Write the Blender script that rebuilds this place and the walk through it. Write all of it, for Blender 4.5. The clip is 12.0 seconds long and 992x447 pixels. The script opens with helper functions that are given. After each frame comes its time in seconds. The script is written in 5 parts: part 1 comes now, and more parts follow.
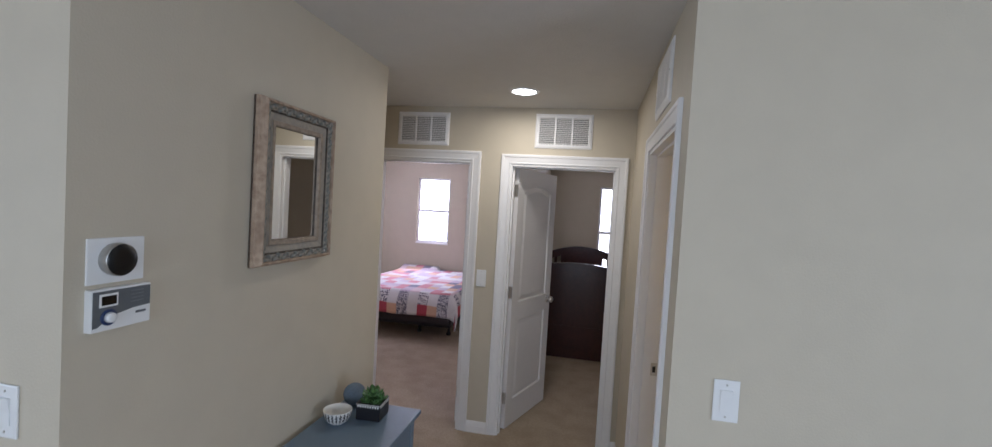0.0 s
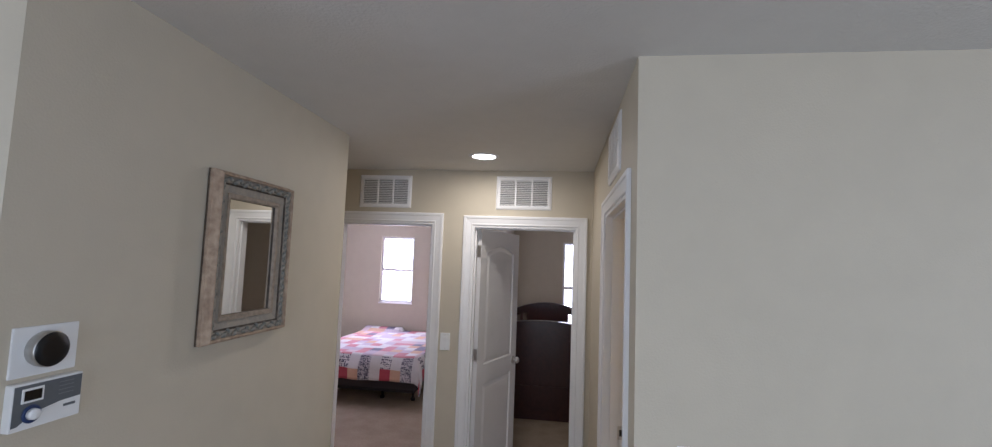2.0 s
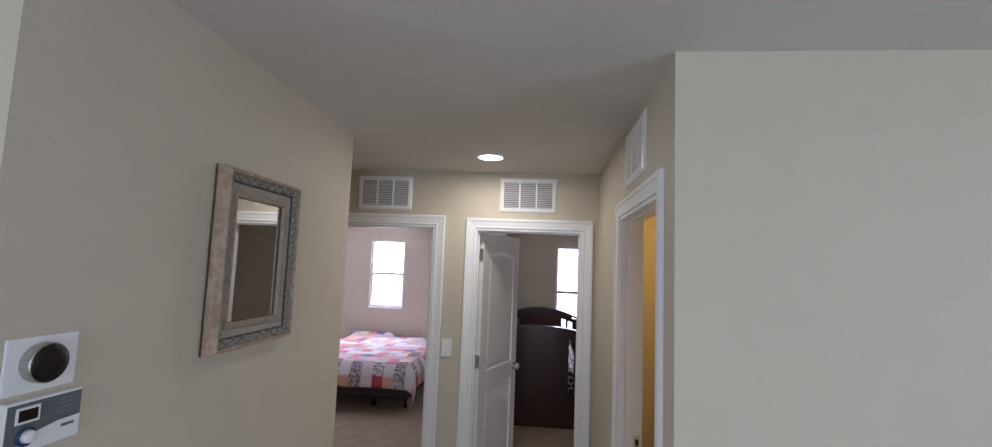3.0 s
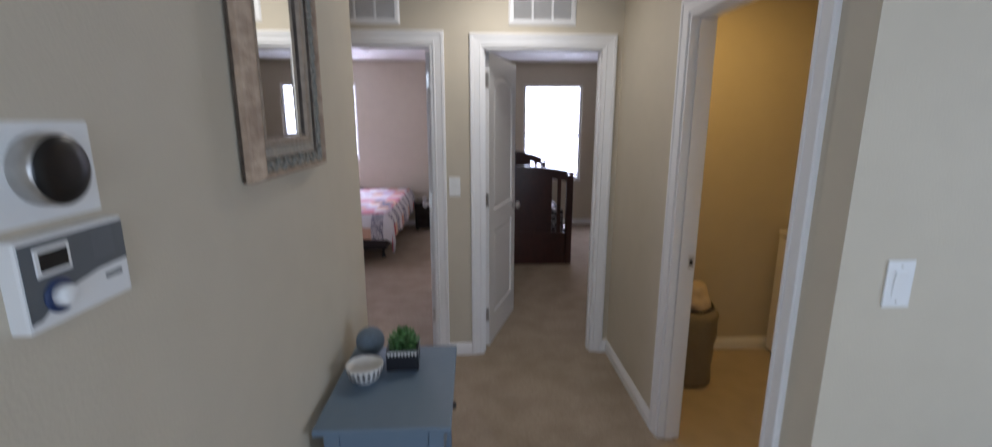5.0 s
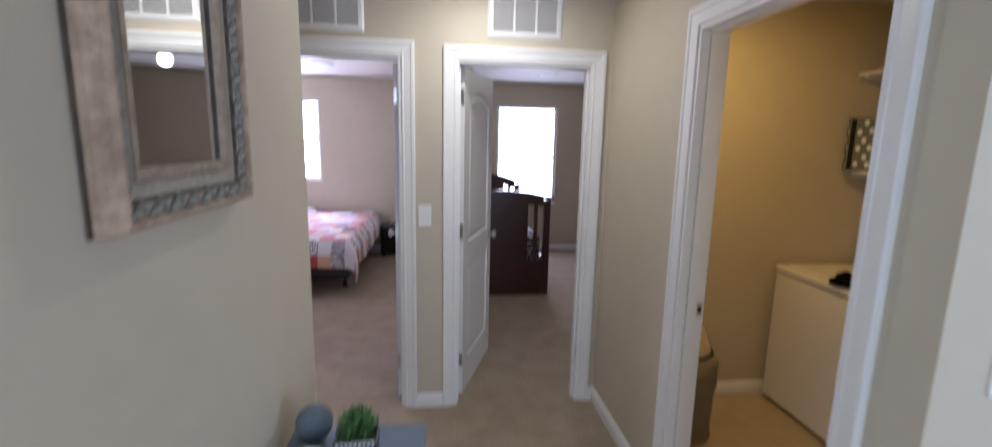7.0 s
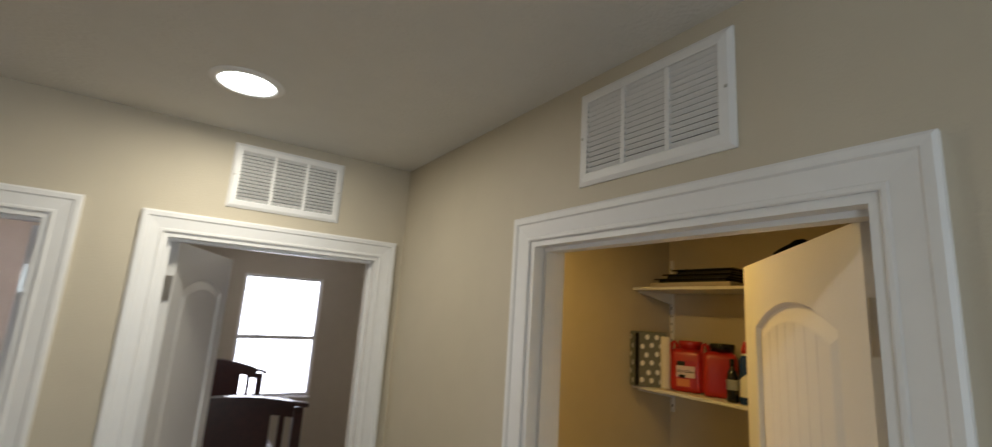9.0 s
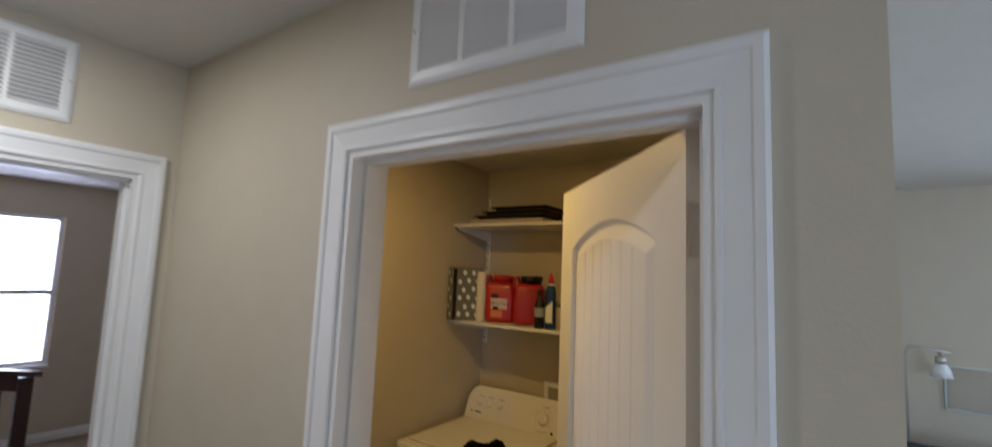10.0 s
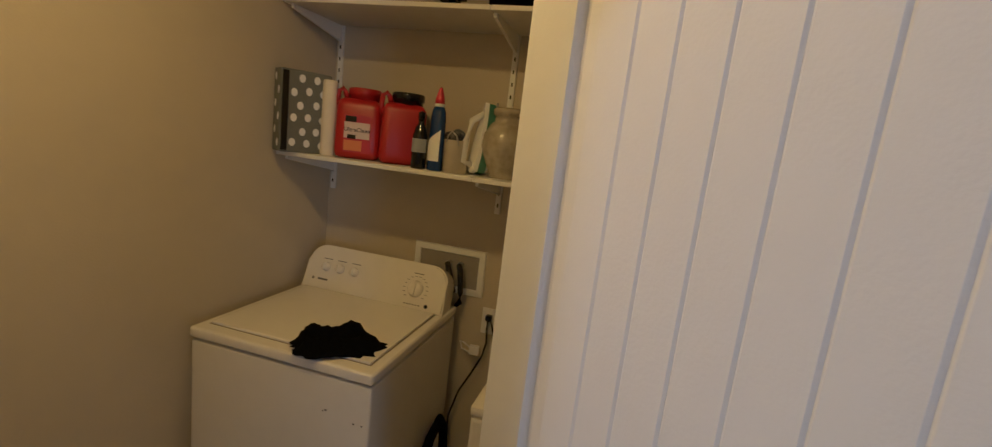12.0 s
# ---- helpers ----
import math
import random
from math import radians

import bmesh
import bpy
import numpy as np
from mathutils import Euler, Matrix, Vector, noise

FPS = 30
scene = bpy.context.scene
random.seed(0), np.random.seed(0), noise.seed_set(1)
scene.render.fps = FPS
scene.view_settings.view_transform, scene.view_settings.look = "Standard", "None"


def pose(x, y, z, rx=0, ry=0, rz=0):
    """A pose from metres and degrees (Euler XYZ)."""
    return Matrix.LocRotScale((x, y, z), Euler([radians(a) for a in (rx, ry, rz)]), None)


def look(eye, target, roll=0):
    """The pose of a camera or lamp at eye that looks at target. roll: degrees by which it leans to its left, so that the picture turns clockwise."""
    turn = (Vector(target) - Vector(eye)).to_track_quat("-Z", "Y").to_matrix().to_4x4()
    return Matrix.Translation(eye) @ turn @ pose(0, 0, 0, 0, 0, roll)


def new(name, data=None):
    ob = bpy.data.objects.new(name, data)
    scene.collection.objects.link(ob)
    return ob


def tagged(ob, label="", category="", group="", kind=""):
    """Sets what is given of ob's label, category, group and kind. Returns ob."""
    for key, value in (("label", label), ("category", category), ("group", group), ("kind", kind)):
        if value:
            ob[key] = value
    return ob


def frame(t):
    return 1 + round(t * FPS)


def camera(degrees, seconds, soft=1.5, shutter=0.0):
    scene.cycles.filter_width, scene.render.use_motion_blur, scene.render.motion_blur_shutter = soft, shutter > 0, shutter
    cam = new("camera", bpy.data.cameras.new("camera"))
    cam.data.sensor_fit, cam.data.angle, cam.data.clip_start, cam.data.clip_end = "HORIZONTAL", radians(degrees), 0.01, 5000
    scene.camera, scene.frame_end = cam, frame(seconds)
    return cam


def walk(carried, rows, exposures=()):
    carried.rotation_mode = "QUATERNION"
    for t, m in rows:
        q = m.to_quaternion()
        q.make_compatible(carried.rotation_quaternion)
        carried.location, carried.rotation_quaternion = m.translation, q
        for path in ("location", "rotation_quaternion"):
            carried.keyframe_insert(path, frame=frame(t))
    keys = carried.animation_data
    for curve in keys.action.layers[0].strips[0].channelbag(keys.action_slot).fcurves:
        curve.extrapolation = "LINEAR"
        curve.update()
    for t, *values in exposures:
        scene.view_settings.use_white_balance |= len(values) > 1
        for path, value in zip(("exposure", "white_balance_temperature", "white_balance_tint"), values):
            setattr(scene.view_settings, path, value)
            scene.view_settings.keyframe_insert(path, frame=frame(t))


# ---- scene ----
cam = camera(92.8, 12.0, soft=1.2, shutter=0.4)
PATH = [
    (0, (0.234, 0.562, 1.715), (-0.162, 2.521, 1.643), 3.4),
    (0.5, (0.249, 0.563, 1.733), (-0.122, 2.528, 1.769), 2.7),
    (1, (0.267, 0.575, 1.743), (-0.039, 2.55, 1.824), 1.9),
    (1.5, (0.261, 0.562, 1.754), (-0.018, 2.539, 1.875), 1.8),
    (2, (0.259, 0.549, 1.766), (-0.006, 2.525, 1.929), 2.1),
    (2.5, (0.226, 0.562, 1.763), (-0.021, 2.539, 1.946), 2.1),
    (4.5, (-0.384, 0.893, 1.726), (-0.348, 2.891, 1.805), 1.2),
    (5, (-0.43, 0.963, 1.583), (-0.335, 2.915, 1.162), 0.1),
    (5.5, (-0.43, 1.001, 1.466), (-0.272, 2.813, 0.634), 0.3),
    (6, (-0.431, 1.025, 1.395), (-0.255, 2.735, 0.371), 0.5),
    (6.5, (-0.442, 1.095, 1.427), (-0.241, 2.865, 0.518), 0.9),
    (7, (-0.453, 1.316, 1.592), (-0.225, 3.274, 1.255), 1.2),
    (7.2, (-0.455, 1.414, 1.649), (-0.181, 3.391, 1.521), 1.5),
    (8.8, (-0.326, 1.984, 1.814), (0.618, 3.715, 2.149), 4.4),
    (9, (-0.313, 2.024, 1.827), (0.767, 3.665, 2.204), 3.7),
    (9.5, (-0.285, 2.097, 1.84), (1.104, 3.472, 2.26), 3.1),
    (10, (-0.215, 2.148, 1.764), (1.428, 3.27, 1.968), 2.4),
    (10.5, (0.019, 2.247, 1.674), (1.719, 3.295, 1.567), 3.8),
    (11, (0.269, 2.415, 1.625), (2.007, 3.349, 1.3), 4.3),
    (11.5, (0.398, 2.569, 1.61), (2.237, 3.281, 1.272), 5.5),
    (12, (0.451, 2.638, 1.599), (2.355, 3.152, 1.264), 6.8),
]
EXPOSURES = [(0.0, -0.3, 5350, 11), (1.0, -0.31, 5380, 13), (2.5, -0.29, 5380, 13), (4.5, -0.3, 5350, 11), (5.0, -0.31, 5270, 11), (5.5, -0.28, 5420, 14), (6.0, 0.01, 5430, 14), (6.5, 0.06, 5330, 13), (7.0, 0.05, 5180, 12), (7.2, 0.05, 5180, 11), (8.8, -0.26, 5780, 3), (9.1, -0.26, 5780, 3), (9.5, -0.15, 5430, 5), (10.0, -0.21, 5100, 8), (10.5, -0.51, 5200, 13), (11.0, -0.09, 5220, 15), (11.5, -0.1, 5100, 14), (12.0, -0.16, 4900, 13)]
walk(cam, [(t, look(eye, target, roll)) for t, eye, target, roll in PATH], EXPOSURES)

# ---- world and lights ----
world = bpy.data.worlds.new("sky")
scene.world = world
world.use_nodes = True
wn = world.node_tree.nodes
sky = wn.new("ShaderNodeTexSky")
sky.sky_type, sky.sun_disc = "NISHITA", False
sky.sun_elevation, sky.sun_rotation = radians(69), radians(200)
world.node_tree.links.new(sky.outputs[0], wn["Background"].inputs[0])
wn["Background"].inputs[1].default_value = 0.12

sun_data = bpy.data.lights.new("sun", "SUN")
sun_data.energy, sun_data.angle, sun_data.color = 0.8, radians(12), (1, 0.96, 0.90)
sun = new("sun", sun_data)
sun.matrix_world = look((0, 0, 0), (0.12, 0.33, -0.94))


def area(name, eye, target, w, h, watts, color):
    d = bpy.data.lights.new(name, "AREA")
    d.shape, d.size, d.size_y, d.energy, d.color = "RECTANGLE", w, h, watts, color
    o = new(name, d)
    o.matrix_world = look(eye, target)
    return o


def bulb(name, place, radius, watts, color):
    d = bpy.data.lights.new(name, "POINT")
    d.shadow_soft_size, d.energy, d.color = radius, watts, color
    o = new(name, d)
    o.location = place
    return o


DAY = (0.87, 0.915, 0.97)
DAY_BED = (1.0, 0.885, 0.985)
WARM = (1.0, 0.57, 0.13)
SOFT = (1.0, 0.84, 0.64)
# daylight in the bedroom windows, the far wall of each room
area("window_light_bed_a", (-2.415, 8.345, 1.58), (-2.415, 0, 1.3), 0.56, 1.10, 34, DAY_BED)
area("window_light_bed_b", (0.78, 8.345, 1.42), (0.78, 0, 1.2), 0.88, 1.40, 17, DAY_BED)
# assumed side window of the first bedroom, out of view, added to brighten its walls
area("unseen_side_light", (-4.145, 6.3, 1.5), (0, 6.3, 1.2), 1.2, 1.2, 34, DAY_BED)
# living room windows
area("window_light_west", (-4.895, -1.9, 1.4), (0, -1.9, 0.6), 1.6, 1.4, 94, DAY)
area("window_light_south", (0.6, -3.895, 1.5), (0.6, 0, 1.25), 2.4, 1.4, 78, DAY)
area("window_light_east", (3.995, -0.6, 1.4), (0, -0.6, 0.3), 1.7, 1.4, 66, DAY)
# lamps
LAMP_HALL, LAMP_LAUNDRY, LAMP_BED = (-0.232, 3.515, 2.445), (1.00, 3.28, 2.445), (1.0, 6.1, 2.445)
hall_disc = bpy.data.lights.new("hall_downlight", "AREA")
hall_disc.shape, hall_disc.size, hall_disc.energy, hall_disc.color = "DISK", 0.14, 8.5, SOFT
new("hall_downlight", hall_disc).location = (LAMP_HALL[0], LAMP_HALL[1], 2.425)
laundry_disc = bpy.data.lights.new("laundry_downlight", "AREA")
laundry_disc.shape, laundry_disc.size, laundry_disc.energy, laundry_disc.color = "DISK", 0.14, 9.6, WARM
new("laundry_downlight", laundry_disc).location = (LAMP_LAUNDRY[0], LAMP_LAUNDRY[1], 2.425)
bulb("bedroom_bulb", (LAMP_BED[0], LAMP_BED[1], 2.27), 0.06, 2.8, SOFT)

# ---- materials ----
def mat(name, base, rough=0.6, metal=0.0, spots=0.0, spot_size=30.0, wide=0.0, wide_size=2.0, bump=0.0, bump_size=200.0, other=None, coat=0.0):
    """Paint or cloth with variation at two scales and a fine relief; other: the colour that the spots go to."""
    m = bpy.data.materials.new(name)
    m.use_nodes = True
    nt = m.node_tree
    b = nt.nodes["Principled BSDF"]
    b.inputs["Roughness"].default_value, b.inputs["Metallic"].default_value = rough, metal
    b.inputs["Coat Weight"].default_value = coat
    co = nt.nodes.new("ShaderNodeTexCoord")
    last = None
    other = other or tuple(c * 0.72 for c in base)
    for amount, size in ((spots, spot_size), (wide, wide_size)):
        if not amount:
            continue
        n = nt.nodes.new("ShaderNodeTexNoise")
        n.inputs["Scale"].default_value, n.inputs["Detail"].default_value = size, 5
        nt.links.new(co.outputs["Object"], n.inputs["Vector"])
        r = nt.nodes.new("ShaderNodeMapRange")
        r.inputs[1].default_value, r.inputs[2].default_value, r.inputs[4].default_value = 0.4, 0.66, amount
        nt.links.new(n.outputs["Fac"], r.inputs[0])
        x = nt.nodes.new("ShaderNodeMix")
        x.data_type = "RGBA"
        nt.links.new(r.outputs[0], x.inputs[0])
        if last:
            nt.links.new(last, x.inputs[6])
        else:
            x.inputs[6].default_value = (*base, 1)
        x.inputs[7].default_value = (*other, 1)
        last = x.outputs[2]
    if last:
        nt.links.new(last, b.inputs["Base Color"])
    else:
        b.inputs["Base Color"].default_value = (*base, 1)
    if bump:
        n = nt.nodes.new("ShaderNodeTexNoise")
        n.inputs["Scale"].default_value, n.inputs["Detail"].default_value = bump_size, 4
        nt.links.new(co.outputs["Object"], n.inputs["Vector"])
        k = nt.nodes.new("ShaderNodeBump")
        k.inputs["Strength"].default_value, k.inputs["Distance"].default_value = bump, 0.01
        nt.links.new(n.outputs["Fac"], k.inputs["Height"])
        nt.links.new(k.outputs[0], b.inputs["Normal"])
    return m


def glow(name, color, strength):
    m = bpy.data.materials.new(name)
    m.use_nodes = True
    b = m.node_tree.nodes["Principled BSDF"]
    b.inputs["Base Color"].default_value = (0.9, 0.88, 0.84, 1)
    b.inputs["Emission Color"].default_value = (*color, 1)
    b.inputs["Emission Strength"].default_value = strength
    return m


def clear(name, rough=0.0, tint=(1, 1, 1)):
    m = bpy.data.materials.new(name)
    m.use_nodes = True
    b = m.node_tree.nodes["Principled BSDF"]
    b.inputs["Base Color"].default_value = (*tint, 1)
    b.inputs["Roughness"].default_value, b.inputs["Transmission Weight"].default_value, b.inputs["IOR"].default_value = rough, 1.0, 1.1
    return m


WALL = mat("beige_wall_paint", (0.583, 0.522, 0.408), 0.62, spots=0.10, spot_size=9, wide=0.12, wide_size=1.3, bump=0.10, bump_size=160)
CEIL = mat("white_ceiling_paint", (0.73, 0.715, 0.685), 0.8, spots=0.08, spot_size=12, wide=0.1, wide_size=1.1, bump=0.3, bump_size=90)
TRIM = mat("white_trim_paint", (0.84, 0.83, 0.825), 0.35, spots=0.06, spot_size=25, wide=0.08, wide_size=3, bump=0.03, bump_size=60)
DOOR = mat("white_door_paint", (0.79, 0.775, 0.76), 0.42, spots=0.05, spot_size=20, wide=0.07, wide_size=2, bump=0.06, bump_size=240)
CARPET = mat("beige_carpet", (0.445, 0.362, 0.262), 0.95, spots=0.36, spot_size=52, wide=0.42, wide_size=5.5, bump=1.0, bump_size=130, other=(0.28, 0.222, 0.154))
VINYL = mat("tan_sheet_vinyl", (0.47, 0.385, 0.265), 0.42, spots=0.35, spot_size=9, wide=0.3, wide_size=2.5, bump=0.06, bump_size=50)
METAL = mat("brushed_nickel", (0.62, 0.6, 0.57), 0.28, 1.0, spots=0.2, spot_size=80)
BRASS_DARK = mat("dark_bronze", (0.05, 0.045, 0.04), 0.4, 0.8, spots=0.3, spot_size=60)
PLASTIC = mat("white_plastic", (0.82, 0.82, 0.81), 0.35, spots=0.05, spot_size=40)
GREY_PLASTIC = mat("grey_plastic", (0.12, 0.13, 0.14), 0.45, spots=0.2, spot_size=60)
BLACK = mat("black_gloss", (0.008, 0.008, 0.009), 0.12, spots=0.2, spot_size=60)
# near-black colour that stands in for the shade inside the ducts
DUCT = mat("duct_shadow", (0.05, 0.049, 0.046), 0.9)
# near-black colour for the shade in small holes that are not cut
DARK = mat("hole_shade", (0.015, 0.015, 0.015), 0.9)
ENAMEL = mat("white_enamel", (0.80, 0.77, 0.71), 0.22, spots=0.06, spot_size=18, wide=0.08, wide_size=2.5, coat=0.3)
CHERRY = mat("dark_cherry_wood", (0.060, 0.018, 0.014), 0.28, spots=0.5, spot_size=22, wide=0.3, wide_size=5, bump=0.05, bump_size=90, other=(0.03, 0.009, 0.008), coat=0.2)
BLUE = mat("dusty_blue_paint", (0.15, 0.205, 0.275), 0.42, spots=0.25, spot_size=30, wide=0.2, wide_size=4, bump=0.06, bump_size=80, other=(0.12, 0.175, 0.245))
GREY_PAINT = mat("slate_grey_paint", (0.105, 0.112, 0.12), 0.5, spots=0.2, spot_size=30, wide=0.2, wide_size=4, bump=0.05)
GLASS = clear("window_glass")
MIRROR = mat("mirror_silver", (0.86, 0.87, 0.86), 0.015, 1.0)
SKY_GLOW = glow("bright_daylight", (0.90, 0.95, 1.0), 1.4)
LENS_GLOW = glow("lit_lens", (1.0, 0.93, 0.82), 14.0)
WARM_LENS = glow("lit_warm_lens", (1.0, 0.68, 0.30), 10.0)
DOME_GLOW = glow("lit_dome", (1.0, 0.72, 0.36), 5.0)

# ---- mesh helpers ----
def box(bm, x0, x1, y0, y1, z0, z1, mi=0):
    v = [bm.verts.new((x, y, z)) for x in (x0, x1) for y in (y0, y1) for z in (z0, z1)]
    for f in ((0, 1, 3, 2), (4, 6, 7, 5), (0, 4, 5, 1), (2, 3, 7, 6), (0, 2, 6, 4), (1, 5, 7, 3)):
        bm.faces.new([v[i] for i in f]).material_index = mi
    return v


def rbox(bm, x0, x1, y0, y1, z0, z1, r=0.004, seg=2):
    t = bmesh.new()
    box(t, x0, x1, y0, y1, z0, z1)
    bmesh.ops.bevel(t, geom=t.edges[:], offset=r, segments=seg, affect="EDGES", profile=0.6)
    merge(bm, t)
    return bm


def merge(bm, other, m=None):
    """Adds the bmesh other to bm, moved by m."""
    table = {v: bm.verts.new(m @ v.co if m else v.co) for v in other.verts}
    for f in other.faces:
        try:
            g = bm.faces.new([table[v] for v in f.verts])
            g.material_index, g.smooth = f.material_index, f.smooth
        except ValueError:
            pass
    other.free()


def lathe(bm, profile, place=(0, 0, 0), seg=24, axis="z", closed=False):
    """Turns a profile of (radius, height) round an axis."""
    rings = []
    for r, h in profile:
        ring = []
        for i in range(seg):
            a = 2 * math.pi * i / seg
            p = (r * math.cos(a), r * math.sin(a), h)
            if axis == "x":
                p = (p[2], p[0], p[1])
            elif axis == "y":
                p = (p[0], p[2], p[1])
            ring.append(bm.verts.new((p[0] + place[0], p[1] + place[1], p[2] + place[2])))
        rings.append(ring)
    for a, b in zip(rings, rings[1:]):
        for i in range(seg):
            f = bm.faces.new((a[i], a[(i + 1) % seg], b[(i + 1) % seg], b[i]))
            f.smooth = True
    for ring, (r, h) in ((rings[0], profile[0]), (rings[-1], profile[-1])):
        if r > 1e-4 and not closed:
            bm.faces.new(ring)
    bmesh.ops.recalc_face_normals(bm, faces=bm.faces)
    return bm


def tube(bm, pts, r=0.004, seg=8):
    """A round bar along a line of points."""
    pts = [Vector(p) for p in pts]
    rings = []
    for i, p in enumerate(pts):
        d = (pts[min(i + 1, len(pts) - 1)] - pts[max(i - 1, 0)]).normalized()
        u = d.cross(Vector((0, 0, 1)) if abs(d.z) < 0.9 else Vector((1, 0, 0))).normalized()
        w = d.cross(u)
        rings.append([bm.verts.new(p + r * (math.cos(2 * math.pi * k / seg) * u + math.sin(2 * math.pi * k / seg) * w)) for k in range(seg)])
    for a, b in zip(rings, rings[1:]):
        for k in range(seg):
            bm.faces.new((a[k], a[(k + 1) % seg], b[(k + 1) % seg], b[k])).smooth = True
    bm.faces.new(rings[0]), bm.faces.new(rings[-1])
    return bm


def prism(bm, outline, z0, z1, m=None):
    """An outline in x and y, given depth along z, then moved by m."""
    t = bmesh.new()
    lo = [t.verts.new((x, y, z0)) for x, y in outline]
    hi = [t.verts.new((x, y, z1)) for x, y in outline]
    t.faces.new(lo), t.faces.new(hi)
    n = len(outline)
    for i in range(n):
        t.faces.new((lo[i], lo[(i + 1) % n], hi[(i + 1) % n], hi[i]))
    bmesh.ops.recalc_face_normals(t, faces=t.faces)
    merge(bm, t, m)
    return bm


def mesh_of(name, bm, *materials):
    me = bpy.data.meshes.new(name)
    bmesh.ops.recalc_face_normals(bm, faces=bm.faces)
    bm.to_mesh(me)
    bm.free()
    for m in materials:
        me.materials.append(m)
    return me


def structure(name, bm, *materials, label=""):
    return tagged(new(name, mesh_of(name, bm, *materials)), label, kind="structure")


def part(name, bm, material, parent, label=""):
    ob = new(name, mesh_of(name, bm, *(material if isinstance(material, tuple) else (material,))))
    ob.parent = parent
    return tagged(ob, label)


def thing(name, place, label, category, group="", turn=0):
    ob = new(name)
    ob.empty_display_size = 0.05
    ob.matrix_basis = pose(*place, 0, 0, turn)
    return tagged(ob, label, category, group)


def wall(name, axis, p0, p1, a0, a1, openings=(), z0=0.0, z1=2.445, material=None, label="beige painted drywall"):
    """A wall from p0 to p1 across, a0 to a1 along; openings: (start, end, bottom, top)."""
    bm = bmesh.new()

    def put(s, e, lo, hi):
        if e - s > 1e-4 and hi - lo > 1e-4:
            box(bm, *((p0, p1, s, e) if axis == "y" else (s, e, p0, p1)), lo, hi)
    last = a0
    for s, e, lo, hi in sorted(openings):
        put(last, s, z0, z1)
        put(s, e, z0, lo), put(s, e, hi, z1)
        last = e
    put(last, a1, z0, z1)
    return structure(name, bm, material or WALL, label=label)


def sweep(points, profile, normal, flip=1):
    """One mesh for each stretch of a mitred moulding. points: a line on the wall; profile: (across, out), across to the left of the way seen against the normal."""
    n = Vector(normal)
    pts = [Vector(p) for p in points]
    dirs = [(b - a).normalized() for a, b in zip(pts, pts[1:])]
    closed = (pts[0] - pts[-1]).length < 1e-6
    made = []
    for i, d in enumerate(dirs):
        bm = bmesh.new()
        ends = []
        for j, other in ((i, dirs[i - 1] if i or closed else None), (i + 1, dirs[(i + 1) % len(dirs)] if i + 1 < len(dirs) or closed else None)):
            side = n.cross(d)
            if other is not None:
                side2 = n.cross(other)
                m = (side + side2)
                m = m / m.dot(side)
            else:
                m = side
            ends.append([bm.verts.new(pts[j] + m * a * flip + n * o) for a, o in profile])
        k = len(profile)
        for q in range(k):
            bm.faces.new((ends[0][q], ends[0][(q + 1) % k], ends[1][(q + 1) % k], ends[1][q]))
        bm.faces.new(ends[0]), bm.faces.new(ends[1])
        made.append(bm)
    return made


CASING = [(0, 0), (0, 0.008), (0.003, 0.010), (0.009, 0.010), (0.012, 0.0075), (0.020, 0.0085), (0.047, 0.012), (0.051, 0.0165), (0.064, 0.0175), (0.07, 0.014), (0.07, 0)]
BASE = [(0, 0), (0, 0.015), (0.050, 0.015), (0.054, 0.012), (0.060, 0.012), (0.063, 0.010), (0.070, 0.010), (0.074, 0.006), (0.082, 0.005), (0.085, 0)]

H = 2.445
# ---- walls ----
# hall, end wall, bedrooms, laundry and the room where the walk begins
wall("wall_hall_east", "y", 0.5, 0.61, 2.07, 4.0, [(2.265, 3.07, 0, 2.035)])
wall("wall_end", "x", 4.0, 4.11, -1.66, 2.64, [(-1.425, -0.67, 0, 2.048), (-0.376, 0.392, 0, 2.035)])
wall("wall_hall_west", "y", -1.03, -0.92, 1.405, 3.02)
wall("wall_recess_south", "x", 2.91, 3.02, -1.66, -1.03)
wall("wall_recess_west", "y", -1.66, -1.55, 3.02, 4.0)
wall("wall_living_north_west", "x", 1.405, 1.515, -4.9, -1.03)
wall("wall_living_north_east", "x", 2.07, 2.18, 0.61, 4.0)
wall("wall_living_east", "y", 4.0, 4.12, -4.0, 2.18, [(-1.45, 0.25, 0.7, 2.1)])
wall("wall_living_west", "y", -5.02, -4.9, -4.0, 1.515, [(-2.7, -1.1, 0.7, 2.1)])
wall("wall_living_south", "x", -4.02, -3.9, -4.9, 4.0, [(-0.6, 1.8, 0.8, 2.2)])
wall("wall_laundry_back", "y", 2.39, 2.50, 2.18, 4.0)
wall("wall_bedroom_north", "x", 8.22, 8.34, -4.15, 3.3, [(-2.70, -2.13, 1.03, 2.13), (0.335, 1.225, 0.715, 2.12)])
wall("wall_bedroom_between", "y", -0.57, -0.46, 4.11, 8.22)
wall("wall_bedroom_west", "y", -4.15, -4.03, 4.11, 8.22, [(5.7, 6.9, 0.9, 2.1)])
wall("wall_bedroom_east", "y", 3.18, 3.3, 4.11, 8.22)
wall("wall_bedroom_south", "x", 4.0, 4.11, -4.15, -1.66)
wall("wall_bedroom_south_east", "x", 4.0, 4.11, 2.64, 3.3)

bm = bmesh.new()
box(bm, -5.02, 4.12, -4.02, 8.34, H, H + 0.12)
structure("ceiling", bm, CEIL, label="white lightly textured drywall ceiling")

